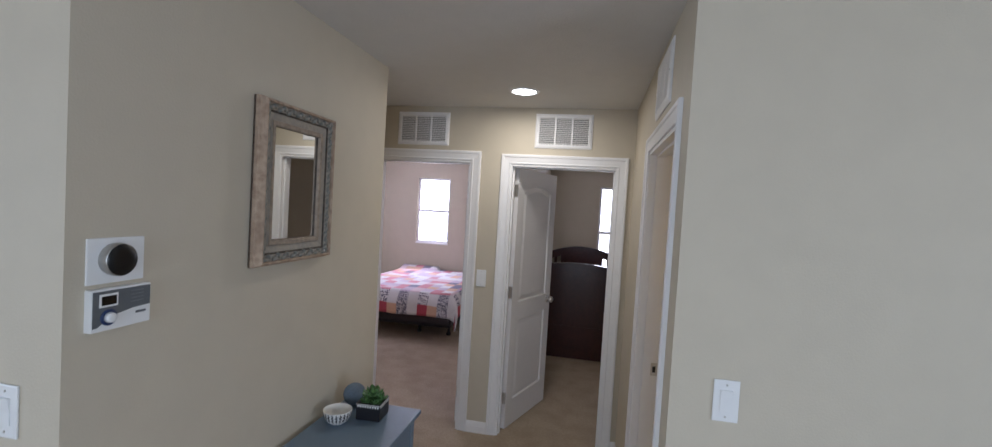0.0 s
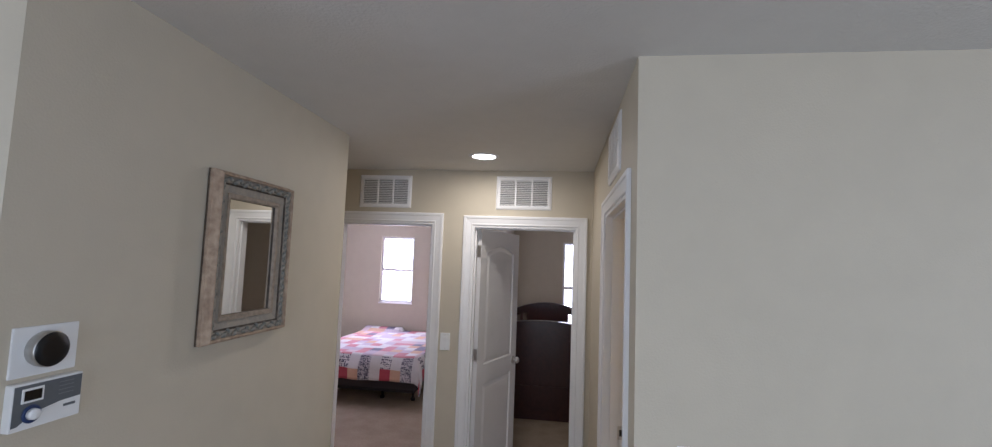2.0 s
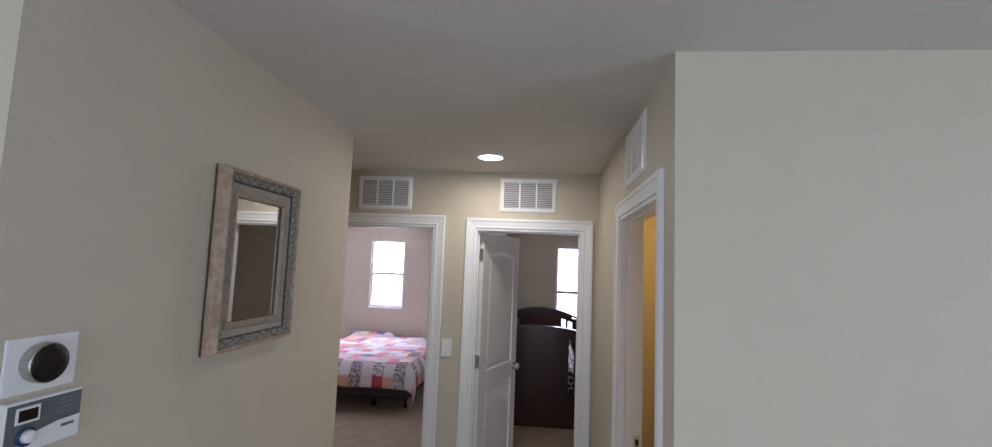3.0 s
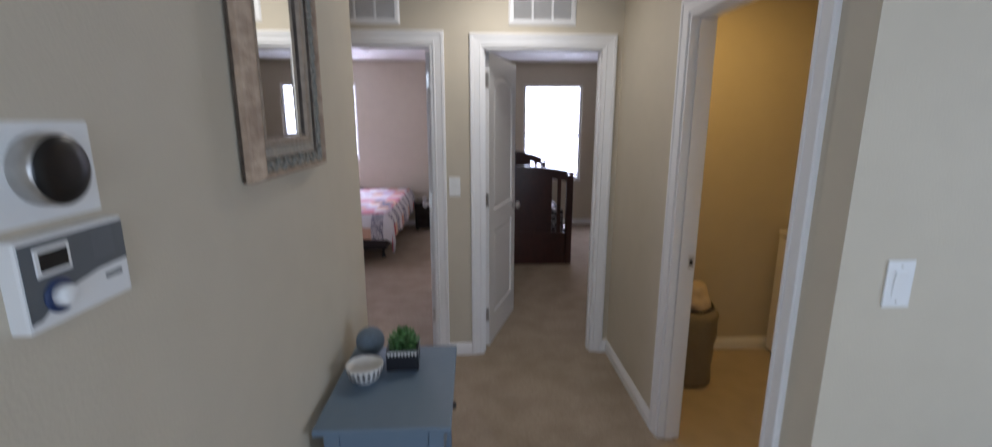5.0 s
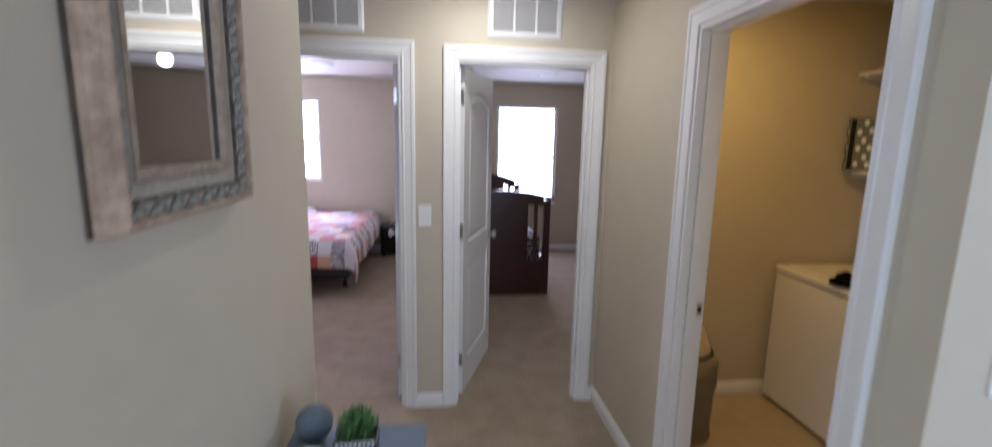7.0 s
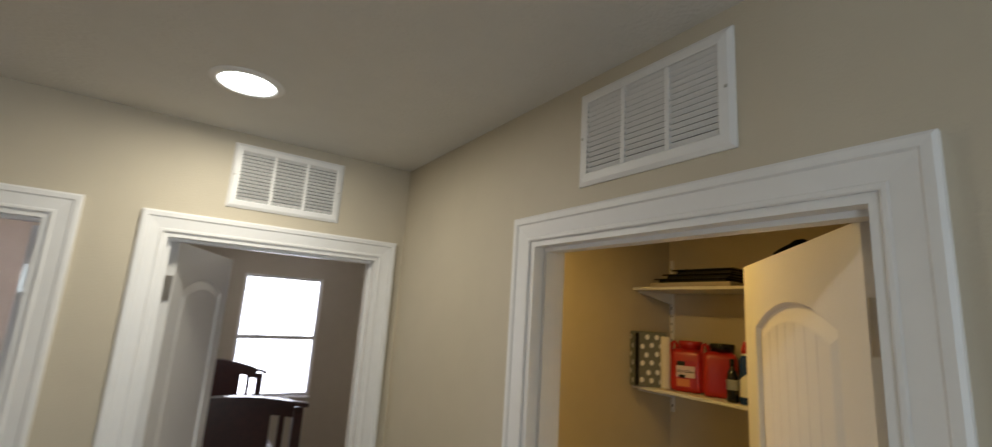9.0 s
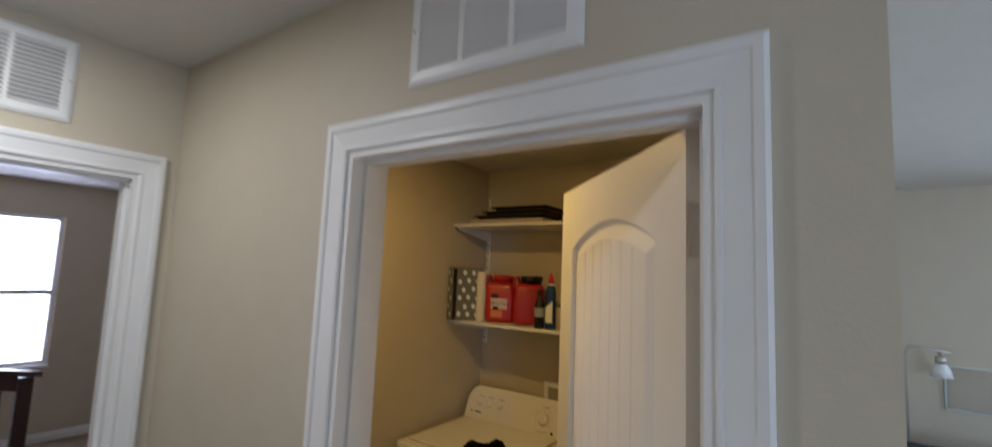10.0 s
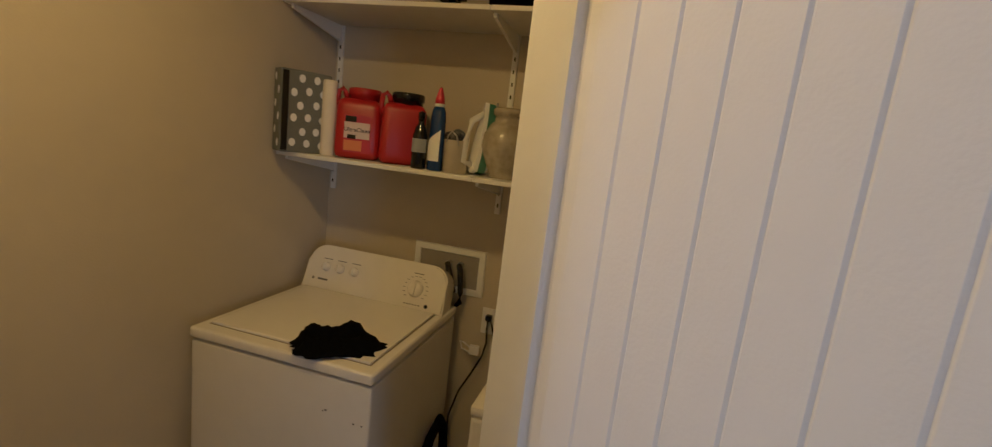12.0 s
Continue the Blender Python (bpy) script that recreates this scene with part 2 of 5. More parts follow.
bm = bmesh.new()
box(bm, -5.02, 0.586, -4.02, 8.34, -0.1, 0)
box(bm, 0.586, 4.12, -4.02, 2.12, -0.1, 0)
box(bm, 0.586, 4.12, 4.05, 8.34, -0.1, 0)
structure("floor_carpet", bm, CARPET, label="short-pile beige carpet, slightly worn")
bm = bmesh.new()
box(bm, 0.586, 4.12, 2.12, 4.05, -0.1, -0.003)
structure("floor_laundry", bm, VINYL, label="mottled tan sheet vinyl floor of the laundry")
bm = bmesh.new()
box(bm, -60, 60, -60, 60, -0.9, -0.6)
structure("ground", bm, mat("dry_ground", (0.3, 0.26, 0.2), 0.95, spots=0.4, spot_size=1.2, wide=0.3, wide_size=0.1))


# ---- trim ----
def casing(name, pts, normal):
    holder = tagged(new(name), "white moulded door casing with mitred corners", kind="structure")
    mid = (Vector(pts[1]) + Vector(pts[2])) / 2
    side = Vector(normal).cross(Vector((0, 0, 1)))
    for k, b in enumerate(sweep(pts, CASING, normal, -1 if side.dot(mid - Vector(pts[1])) > 0 else 1)):
        part("casing_head" if k == 1 else "casing_leg", b, TRIM, holder)
    return holder


def jamb(name, axis, p0, p1, a0, a1, top):
    """Lining of an opening with its stop."""
    holder = tagged(new(name), "white painted door jamb with stop", kind="structure")
    t, e = 0.016, 0.0015
    for n, (s0, s1, z0, z1) in (("jamb_side", (a0, a0 + t, 0, top - t)), ("jamb_side", (a1 - t, a1, 0, top - t)), ("jamb_head", (a0, a1, top - t, top))):
        b = bmesh.new()
        box(b, *((p0 - e, p1 + e, s0, s1) if axis == "y" else (s0, s1, p0 - e, p1 + e)), z0, z1)
        part(n, b, TRIM, holder)
    lo, hi = (p0 + 0.034, p1 - 0.037)
    for s0, s1, z0, z1 in ((a0 + t, a0 + t + 0.011, 0, top - t - 0.011), (a1 - t - 0.011, a1 - t, 0, top - t - 0.011), (a0 + t, a1 - t, top - t - 0.011, top - t)):
        b = bmesh.new()
        box(b, *((lo, hi, s0, s1) if axis == "y" else (s0, s1, lo, hi)), z0, z1)
        part("door_stop", b, TRIM, holder)
    return holder


casing("door_casing_laundry", [(0.5, 2.265, 0), (0.5, 2.265, 2.035), (0.5, 3.07, 2.035), (0.5, 3.07, 0)], (-1, 0, 0))
casing("door_casing_1", [(-1.425, 4.0, 0), (-1.425, 4.0, 2.048), (-0.67, 4.0, 2.048), (-0.67, 4.0, 0)], (0, -1, 0))
casing("door_casing_2", [(-0.376, 4.0, 0), (-0.376, 4.0, 2.035), (0.392, 4.0, 2.035), (0.392, 4.0, 0)], (0, -1, 0))
casing("door_casing_laundry_inside", [(0.61, 3.07, 0), (0.61, 3.07, 2.035), (0.61, 2.265, 2.035), (0.61, 2.265, 0)], (1, 0, 0))
jamb("door_jamb_laundry", "y", 0.5, 0.61, 2.265, 3.07, 2.035)
jamb("door_jamb_1", "x", 4.0, 4.11, -1.425, -0.67, 2.048)
jamb("door_jamb_2", "x", 4.0, 4.11, -0.376, 0.392, 2.035)


def baseboard(name, pts, normal):
    for b in sweep(pts, BASE, normal):
        structure(name, b, TRIM, label="white moulded baseboard")


def run(name, a, b, normal):
    """A baseboard from a to b in plan on a wall with that normal; a to b has the wall's room on its right seen from above."""
    n, d = Vector((*normal, 0)), Vector((b[0] - a[0], b[1] - a[1], 0))
    if n.cross(d).z < 0:
        a, b = b, a
    baseboard(name, [(a[0], a[1], 0), (b[0], b[1], 0)], (*normal, 0))


for a, b, n in (((0.5, 2.056), (0.5, 2.195), (-1, 0)), ((0.5, 3.14), (0.5, 4.0), (-1, 0)), ((0.484, 2.07), (4.0, 2.07), (0, -1)),
                ((-0.6, 4.0), (-0.446, 4.0), (0, -1)), ((0.462, 4.0), (0.5, 4.0), (0, -1)), ((-0.92, 1.389), (-0.92, 3.036), (1, 0)),
                ((-1.55, 3.02), (-0.904, 3.02), (0, 1)), ((-1.55, 3.02), (-1.55, 4.0), (1, 0)), ((-4.9, 1.405), (-0.904, 1.405), (0, -1)),
                ((0.61, 4.0), (2.39, 4.0), (0, -1)), ((2.39, 2.18), (2.39, 4.0), (-1, 0)), ((0.61, 3.14), (0.61, 4.0), (1, 0)), ((0.7, 2.18), (2.39, 2.18), (0, 1)),
                ((-4.03, 8.22), (-0.57, 8.22), (0, -1)), ((-0.46, 8.22), (3.18, 8.22), (0, -1)), ((-0.57, 4.11), (-0.57, 8.22), (-1, 0)),
                ((-0.46, 4.11), (-0.46, 8.22), (1, 0)), ((3.18, 4.11), (3.18, 8.22), (-1, 0)), ((4.0, -3.9), (4.0, 2.07), (-1, 0)), ((-4.03, 4.11), (-4.03, 8.22), (1, 0)), ((-4.9, -3.9), (-4.9, 1.405), (1, 0)), ((-4.9, -3.9), (4.0, -3.9), (0, 1))):
    run("baseboard", a, b, n)

# ---- windows ----
def window(name, x0, x1, z0, z1, mid, y=8.22):
    w = tagged(new(name), "white vinyl single-hung window, bright daylight behind", kind="structure")
    a, b = y + 0.03, y + 0.085
    for n, (p, q, r0, r1) in (("window_frame", (x0, x0 + 0.035, z0, z1)), ("window_frame", (x1 - 0.035, x1, z0, z1)), ("window_frame", (x0 + 0.035, x1 - 0.035, z1 - 0.035, z1)), ("window_frame", (x0 + 0.035, x1 - 0.035, z0, z0 + 0.04)),
                              ("meeting_rail", (x0 + 0.035, x1 - 0.035, mid - 0.022, mid + 0.022))):
        bm = bmesh.new()
        rbox(bm, p, q, a, b, r0, r1, 0.004, 1)
        part(n, bm, TRIM, w)
    bm = bmesh.new()
    rbox(bm, x0 - 0.005, x1 + 0.005, y - 0.02, y + 0.03, z0 - 0.018, z0 + 0.004, 0.004, 1)
    part("window_sill", bm, TRIM, w)
    for r0, r1 in ((z0 + 0.04, mid - 0.022), (mid + 0.022, z1 - 0.035)):
        bm = bmesh.new()
        box(bm, x0 + 0.035, x1 - 0.035, y + 0.055, y + 0.059, r0, r1)
        p = part("pane", bm, GLASS, w)
        p.visible_shadow = False
    bm = bmesh.new()
    box(bm, x0 - 1.2, x1 + 1.2, y + 0.9, y + 0.92, z0 - 1.0, z1 + 0.9)
    structure("backdrop", bm, SKY_GLOW, label="bright overexposed daylight outside the window")


window("window_1", -2.70, -2.13, 1.03, 2.13, 1.575)
window("window_2", 0.335, 1.225, 0.715, 2.12, 1.395)
# window_6 is the assumed, unseen side window of the first bedroom
for nm, axis, p, a0, a1, z0, z1 in (("window_3", "y", -4.96, -2.7, -1.1, 0.7, 2.1), ("window_4", "y", 4.06, -1.45, 0.25, 0.7, 2.1), ("window_5", "x", -3.96, -0.6, 1.8, 0.8, 2.2), ("window_6", "y", -4.09, 5.7, 6.9, 0.9, 2.1)):
    w = tagged(new(nm), "white vinyl window", kind="structure")
    mid = (a0 + a1) / 2
    for s, e, lo, hi in ((a0, a0 + 0.05, z0, z1), (a1 - 0.05, a1, z0, z1), (a0 + 0.05, a1 - 0.05, z0, z0 + 0.05), (a0 + 0.05, a1 - 0.05, z1 - 0.05, z1), (mid - 0.02, mid + 0.02, z0 + 0.05, z1 - 0.05)):
        bm = bmesh.new()
        box(bm, *((p - 0.02, p + 0.02, s, e) if axis == "y" else (s, e, p - 0.02, p + 0.02)), lo, hi)
        part("window_frame", bm, TRIM, w)


# ---- doors ----
def arch_panel(u0, u1, z0, z1, rise, n=14):
    """Outline of a panel with a low arch on top."""
    pts = [(u0, z0), (u1, z0), (u1, z1 - rise)]
    for i in range(1, n):
        t = i / n
        pts.append((u1 + (u0 - u1) * t, z1 - rise + rise * (1 - (2 * t - 1) ** 2)))
    pts.append((u0, z1 - rise))
    return pts


def inset(pts, d):
    """The outline moved inwards by d (counter-clockwise, convex)."""
    out, n = [], len(pts)
    for i in range(n):
        p, a, b = Vector(pts[i]), Vector(pts[i - 1]), Vector(pts[(i + 1) % n])
        e, f = (p - a).normalized(), (b - p).normalized()
        n1, n2 = Vector((-e.y, e.x)), Vector((-f.y, f.x))
        m = (n1 + n2).normalized()
        out.append(tuple(p + m * d / max(0.3, m.dot(n1))))
    return out


def door_mesh(w, h, groove=0.0050, thick=0.035):
    bm = bmesh.new()
    outer = [(0, 0.008), (w, 0.008), (w, h), (0, h)]
    s = 0.105
    loops = [arch_panel(s, w - s, 0.98, h - 0.118, 0.058), arch_panel(s, w - s, 0.215, 0.84, 0.0001, 3)]
    steps = [(0, 0), (0.003, 0.004), (0.007, 0.0110), (0.013, 0.0115), (0.042, 0.0035), (0.046, 0.003)]
    for side in (0, 1):
        y0, sg = (0.0, 1) if side == 0 else (thick, -1)

        def ring(pts, depth):
            return [bm.verts.new((u, y0 + sg * depth, z)) for u, z in pts]
        edges = []
        tops = [ring(outer, 0)] + [ring(l, 0) for l in loops]
        for r in tops:
            edges += [bm.edges.new((r[i], r[(i + 1) % len(r)])) for i in range(len(r))]
        bmesh.ops.triangle_fill(bm, use_beauty=True, edges=edges)
        for l, first in zip(loops, tops[1:]):
            last = first
            for d, depth in steps[1:]:
                nxt = ring(inset(l, d), depth)
                k = len(l)
                for i in range(k):
                    bm.faces.new((last[i], last[(i + 1) % k], nxt[(i + 1) % k], nxt[i]))
                last = nxt
            inner = inset(l, steps[-1][0])
            if len(l) > 8:
                # planked field with grooves, cut along the arch
                us = [p[0] for p in inner]
                lo, hi = min(us), max(us)
                zb = min(p[1] for p in inner)
                arc = sorted((p for p in inner if p[1] > zb + 0.05), key=lambda p: p[0])

                def top(u):
                    for a, b in zip(arc, arc[1:]):
                        if a[0] <= u <= b[0]:
                            return a[1] + (b[1] - a[1]) * (u - a[0]) / max(1e-6, b[0] - a[0])
                    return arc[0][1] if u < arc[0][0] else arc[-1][1]
                n = 7
                cuts = [(lo, 0.003)]
                for i in range(1, n):
                    c = lo + (hi - lo) * i / n
                    cuts += [(c - 0.003, 0.003), (c, groove), (c + 0.003, 0.003)]
                cuts.append((hi, 0.003))
                fine = []
                for (ua, da), (ub, db) in zip(cuts, cuts[1:]):
                    k = max(1, int((ub - ua) / 0.02))
                    fine += [(ua + (ub - ua) * i / k, da + (db - da) * i / k) for i in range(k)]
                fine.append(cuts[-1])
                pairs = [(bm.verts.new((u, y0 + sg * d, zb)), bm.verts.new((u, y0 + sg * d, top(u)))) for u, d in fine]
                for a, b in zip(pairs, pairs[1:]):
                    bm.faces.new((a[0], b[0], b[1], a[1]))
            else:
                bm.faces.new(last)
    for (a, b) in zip(outer, outer[1:] + outer[:1]):
        bm.faces.new([bm.verts.new(p) for p in ((a[0], 0, a[1]), (b[0], 0, b[1]), (b[0], thick, b[1]), (a[0], thick, a[1]))])
    bmesh.ops.remove_doubles(bm, verts=bm.verts[:], dist=0.0002)
    return bm


KNOB = [(0.0, 0.058), (0.014, 0.057), (0.024, 0.050), (0.028, 0.040), (0.024, 0.030), (0.013, 0.024), (0.011, 0.010), (0.016, 0.008), (0.031, 0.006), (0.033, 0.0)]


def door(name, hinge, angle, w, h, shift, label, groove=0.0034):
    d = tagged(new(name), label, kind="structure")
    d.matrix_basis = pose(*hinge, 0, 0, angle)
    me = door_mesh(w, h, groove)
    for v in me.verts:
        v.co.y += shift
        v.co.x += 0.003
    part("door_leaf", me, DOOR, d)
    for side, base in ((-1, shift), (1, shift + 0.035)):
        bm = bmesh.new()
        lathe(bm, [(r, side * z) for r, z in KNOB], (w - 0.06, base, 0.93), 20, "y")
        part("door_knob", bm, METAL, d, "brushed nickel round knob")
    bm = bmesh.new()
    box(bm, w + 0.003, w + 0.0045, shift + 0.006, shift + 0.029, 0.90, 0.96)
    part("latch_plate", bm, METAL, d)
    for z in (0.2, 1.02, 1.80):
        bm = bmesh.new()
        lathe(bm, [(0.0, 0), (0.006, 0), (0.006, 0.09), (0.0, 0.09)], (-0.004, shift + (0.037 if shift < 0 else -0.003), z), 10)
        box(bm, -0.002, 0.0, shift + 0.002, shift + 0.033, z, z + 0.09)
        part("hinge", bm, METAL, d, "nickel door hinge")
    return d


door("door_laundry", (0.612, 2.296, 0), 42.6, 0.703, 2.015, 0.0, "white two-panel arched door standing half open into the laundry", 0.0056)
door("door_2", (-0.357, 4.112, 0), 71.0, 0.712, 2.015, -0.035, "white two-panel arched bedroom door standing open inwards")
door("door_1", (-0.690, 4.112, 0), 95.0, 0.716, 2.015, 0.0, "white two-panel arched bedroom door swung fully open")

bm = bmesh.new()
rbox(bm, 0.575, 0.606, 3.0505, 3.0545, 0.905, 0.970, 0.001, 1)
plate = tagged(new("strike_plate", mesh_of("strike_plate", bm, METAL)), "nickel strike plate set in the laundry jamb", "strike plate")
# dark patch on the solid plate, painted as the shade in the latch hole
bm = bmesh.new()
box(bm, 0.583, 0.598, 3.0495, 3.0506, 0.922, 0.953)
part("latch_hole_shade", bm, DARK, plate)


# ---- wall vents ----
def vent(place, turn, label):
    v = thing("air_vent", place, label, "air vent", "return air vents over the doors", turn)
    W, Hh, e = 0.41, 0.248, 0.030
    # no hole in the wall: a flat dark sheet gives the shade behind the slats
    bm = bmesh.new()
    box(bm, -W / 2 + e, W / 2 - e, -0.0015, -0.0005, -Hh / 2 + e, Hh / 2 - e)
    part("backing", bm, DUCT, v, "dark sheet painted as the shade in the duct")
    prof = [(0, 0), (0, 0.012), (0.003, 0.013), (0.020, 0.0105), (0.027, 0.0065), (0.030, 0.005), (0.030, 0)]
    x, z = W / 2 - e, Hh / 2 - e
    t = bmesh.new()
    for b in sweep([(-x, 0, -z), (-x, 0, z), (x, 0, z), (x, 0, -z), (-x, 0, -z)], prof, (0, -1, 0)):
        merge(t, b)
    part("frame", t, TRIM, v)
    bay = (2 * x - 2 * 0.012) / 3
    for k in (1, 2):
        bm = bmesh.new()
        c = -x + k * bay + (k - 0.5) * 0.012
        rbox(bm, c - 0.006, c + 0.006, -0.012, -0.002, -z, z, 0.001, 1)
        part("mullion", bm, TRIM, v)
    bm = bmesh.new()
    slat = [(-0.0122, 0.0040), (-0.0116, 0.0050), (-0.0038, -0.0026), (-0.0045, -0.0036)]
    lo = [bm.verts.new((-bay / 2, y, zz)) for y, zz in slat]
    hi = [bm.verts.new((bay / 2, y, zz)) for y, zz in slat]
    bm.faces.new(lo), bm.faces.new(hi)
    for i in range(4):
        bm.faces.new((lo[i], lo[(i + 1) % 4], hi[(i + 1) % 4], hi[i]))
    me = mesh_of("slat", bm, TRIM)
    rows = 14
    for k in range(3):
        for i in range(rows):
            s = new("slat", me)
            s.parent = v
            s.location = (-x + bay / 2 + k * (bay + 0.012), 0, -z + (i + 0.5) * 2 * z / rows)
    for sx in (-1, 1):
        bm = bmesh.new()
        lathe(bm, [(0.004, 0), (0.003, -0.002), (0, -0.0025)], (sx * (x + 0.017), -0.012, 0), 8, "y")
        part("screw", bm, METAL, v)


vent((-0.004, 4.0, 2.279), 0, "white louvred return air vent over the open bedroom door")
vent((-1.064, 4.0, 2.276), 0, "white louvred return air vent beside the hall corner")
vent((0.5, 2.674, 2.279), -90, "white louvred return air vent over the laundry doorway")


# ---- lamps ----
def recessed_light(place, label, lens):
    lamp = thing("recessed_light", place, label, "ceiling light", "recessed ceiling lights")
    b = bmesh.new()
    lathe(b, [(0.076, 0.0), (0.076, -0.006), (0.084, -0.007), (0.098, -0.003), (0.100, 0.0)], (0, 0, 0), 40, closed=True)
    part("trim_ring", b, TRIM, lamp)
    b = bmesh.new()
    lathe(b, [(0.0, -0.012), (0.04, -0.010), (0.066, -0.006), (0.076, -0.002)], (0, 0, 0), 40, closed=True)
    part("lens", b, lens, lamp, "glowing lens")


recessed_light(LAMP_HALL, "lit round recessed ceiling light with white trim", LENS_GLOW)
recessed_light(LAMP_LAUNDRY, "lit warm recessed ceiling light of the laundry", WARM_LENS)


def dome_lamp(place, label):
    d = thing("dome_light", place, label, "ceiling light")
    bm = bmesh.new()
    lathe(bm, [(0.0, 0), (0.150, 0), (0.152, -0.012), (0.145, -0.028), (0.0, -0.028)], (0, 0, 0), 36)
    part("base_ring", bm, METAL, d, "brushed nickel ring")
    bm = bmesh.new()
    lathe(bm, [(0.14, -0.0285), (0.138, -0.045), (0.122, -0.070), (0.09, -0.092), (0.045, -0.106), (0.0, -0.11)], (0, 0, 0), 36, closed=True)
    g = part("shade", bm, DOME_GLOW, d, "frosted glass dome, lit")
    g.visible_shadow = False


dome_lamp(LAMP_BED, "lit frosted dome light on the bedroom ceiling")



def ceiling_register(place):
    c = thing("ceiling_register", place, "white round air register on the bedroom ceiling", "air register", "bedroom ceiling registers")
    b = bmesh.new()
    lathe(b, [(0.13, 0.0), (0.132, -0.006), (0.115, -0.012), (0.10, -0.008), (0.10, 0.0)], (0, 0, 0), 32, closed=True)
    part("flange", b, TRIM, c)
    for k, r0 in enumerate((0.088, 0.062, 0.036)):
        b = bmesh.new()
        lathe(b, [(r0, -0.004 - 0.006 * k), (r0 - 0.018, -0.012 - 0.006 * k), (r0 - 0.020, -0.010 - 0.006 * k)], (0, 0, 0), 28, closed=True)
        part("cone_ring", b, TRIM, c)
    # flat dark sheet painted as the shade between the cones, no duct above
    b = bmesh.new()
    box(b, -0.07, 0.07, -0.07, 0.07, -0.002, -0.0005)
    part("duct_shade_sheet", b, DUCT, c)


ceiling_register((-1.81, 7.16, H))
ceiling_register((0.88, 7.37, H))

fan = thing("exhaust_fan", (1.76, 3.03, H), "white exhaust fan grille on the laundry ceiling", "exhaust fan")
bm = bmesh.new()
rbox(bm, -0.13, 0.13, -0.13, 0.13, -0.022, -0.0, 0.006)
part("housing", bm, PLASTIC, fan)
for k in range(9):
    bm = bmesh.new()
    rbox(bm, -0.11, 0.11, -0.105 + k * 0.026 - 0.004, -0.105 + k * 0.026 + 0.004, -0.03, -0.02, 0.002, 1)
    part("slat", bm, PLASTIC, fan)


# ---- switches, thermostat ----
def switch(place, turn, label, w=0.073):
    s = thing("light_switch", place, label, "light switch", "wall switches", turn)
    bm = bmesh.new()
    rbox(bm, -w / 2, w / 2, -0.006, 0, -0.063, 0.063, 0.003)
    part("cover_plate", bm, PLASTIC, s)
    bm = bmesh.new()
    prism(bm, [(-0.033, -0.006), (0.033, -0.006), (0.033, -0.012), (0.0, -0.0085), (-0.033, -0.0075)], -0.0165, 0.0165, pose(0, 0, 0, 0, 0, 0) @ Matrix(((0, 0, 1, 0), (0, 1, 0, 0), (1, 0, 0, 0), (0, 0, 0, 1))))
    part("rocker", bm, PLASTIC, s)
    for z in (-0.048, 0.048):
        bm = bmesh.new()
        lathe(bm, [(0.0033, -0.006), (0.0025, -0.0075), (0, -0.0076)], (0, 0, z), 8, "y")
        part("screw", bm, METAL, s)


switch((0.660, 2.07, 1.177), 0, "white rocker light switch on the beige wall")
switch((-0.549, 4.0, 1.173), 0, "white rocker light switch between the bedroom doors")
switch((-1.073, 1.405, 1.172), 0, "white rocker light switch near the wall corner")

th = thing("thermostat", (-0.92, 1.522, 1.517), "round steel thermostat with black face on a white plate", "thermostat", turn=90)
bm = bmesh.new()
rbox(bm, -0.0725, 0.0725, -0.006, 0, -0.046, 0.066, 0.003)
part("back_plate", bm, PLASTIC, th, "square white plate")
bm = bmesh.new()
lathe(bm, [(0.0385, -0.005), (0.0405, -0.012), (0.0405, -0.030), (0.039, -0.033), (0.0375, -0.0325)], (-0.008, 0, 0.013), 40, "y", closed=True)
part("dial_ring", bm, mat("brushed_steel", (0.50, 0.49, 0.47), 0.38, 1.0, spots=0.3, spot_size=90), th, "brushed steel ring")
bm = bmesh.new()
lathe(bm, [(0.0388, -0.0328), (0.037, -0.0345), (0.02, -0.036), (0.0, -0.0363)], (-0.008, 0, 0.013), 40, "y", closed=True)
part("face", bm, mat("dark_smoked_face", (0.004, 0.004, 0.005), 0.3, spots=0.1, spot_size=50), th, "black glass face")

hc = thing("humidity_control", (-0.9265, 1.524, 1.413), "white and grey wall control with display and dial", "wall control", turn=90)
bm = bmesh.new()
rbox(bm, -0.0725, 0.080, -0.027, 0, -0.055, 0.048, 0.004)
part("housing", bm, PLASTIC, hc)
bm = bmesh.new()
band = [(-0.070, -0.044), (-0.058, -0.043), (-0.040, -0.030), (-0.012, -0.018), (0.03, -0.010), (0.077, -0.008), (0.077, 0.043), (-0.070, 0.043)]
prism(bm, band, 0.0272, 0.0280, Matrix(((1, 0, 0, 0), (0, 0, -1, 0), (0, 1, 0, 0), (0, 0, 0, 1))))
part("grey_panel", bm, GREY_PLASTIC, hc, "grey front panel")
for n, b, m in (("display_bezel", (-0.056, -0.010, -0.0303, -0.0281, 0.004, 0.036), PLASTIC), ("display", (-0.051, -0.015, -0.0312, -0.0302, 0.009, 0.031), BLACK)):
    bm = bmesh.new()
    rbox(bm, *b, 0.0008, 1)
    part(n, bm, m, hc)
bm = bmesh.new()
lathe(bm, [(0.020, -0.0275), (0.020, -0.030), (0.0165, -0.0305)], (-0.032, 0, -0.022), 28, "y")
part("dial_ring", bm, mat("navy_plastic", (0.02, 0.04, 0.12), 0.4), hc)
bm = bmesh.new()
lathe(bm, [(0.013, -0.030), (0.012, -0.040), (0.009, -0.043), (0, -0.0432)], (-0.032, 0, -0.022), 28, "y")
part("knob", bm, PLASTIC, hc)
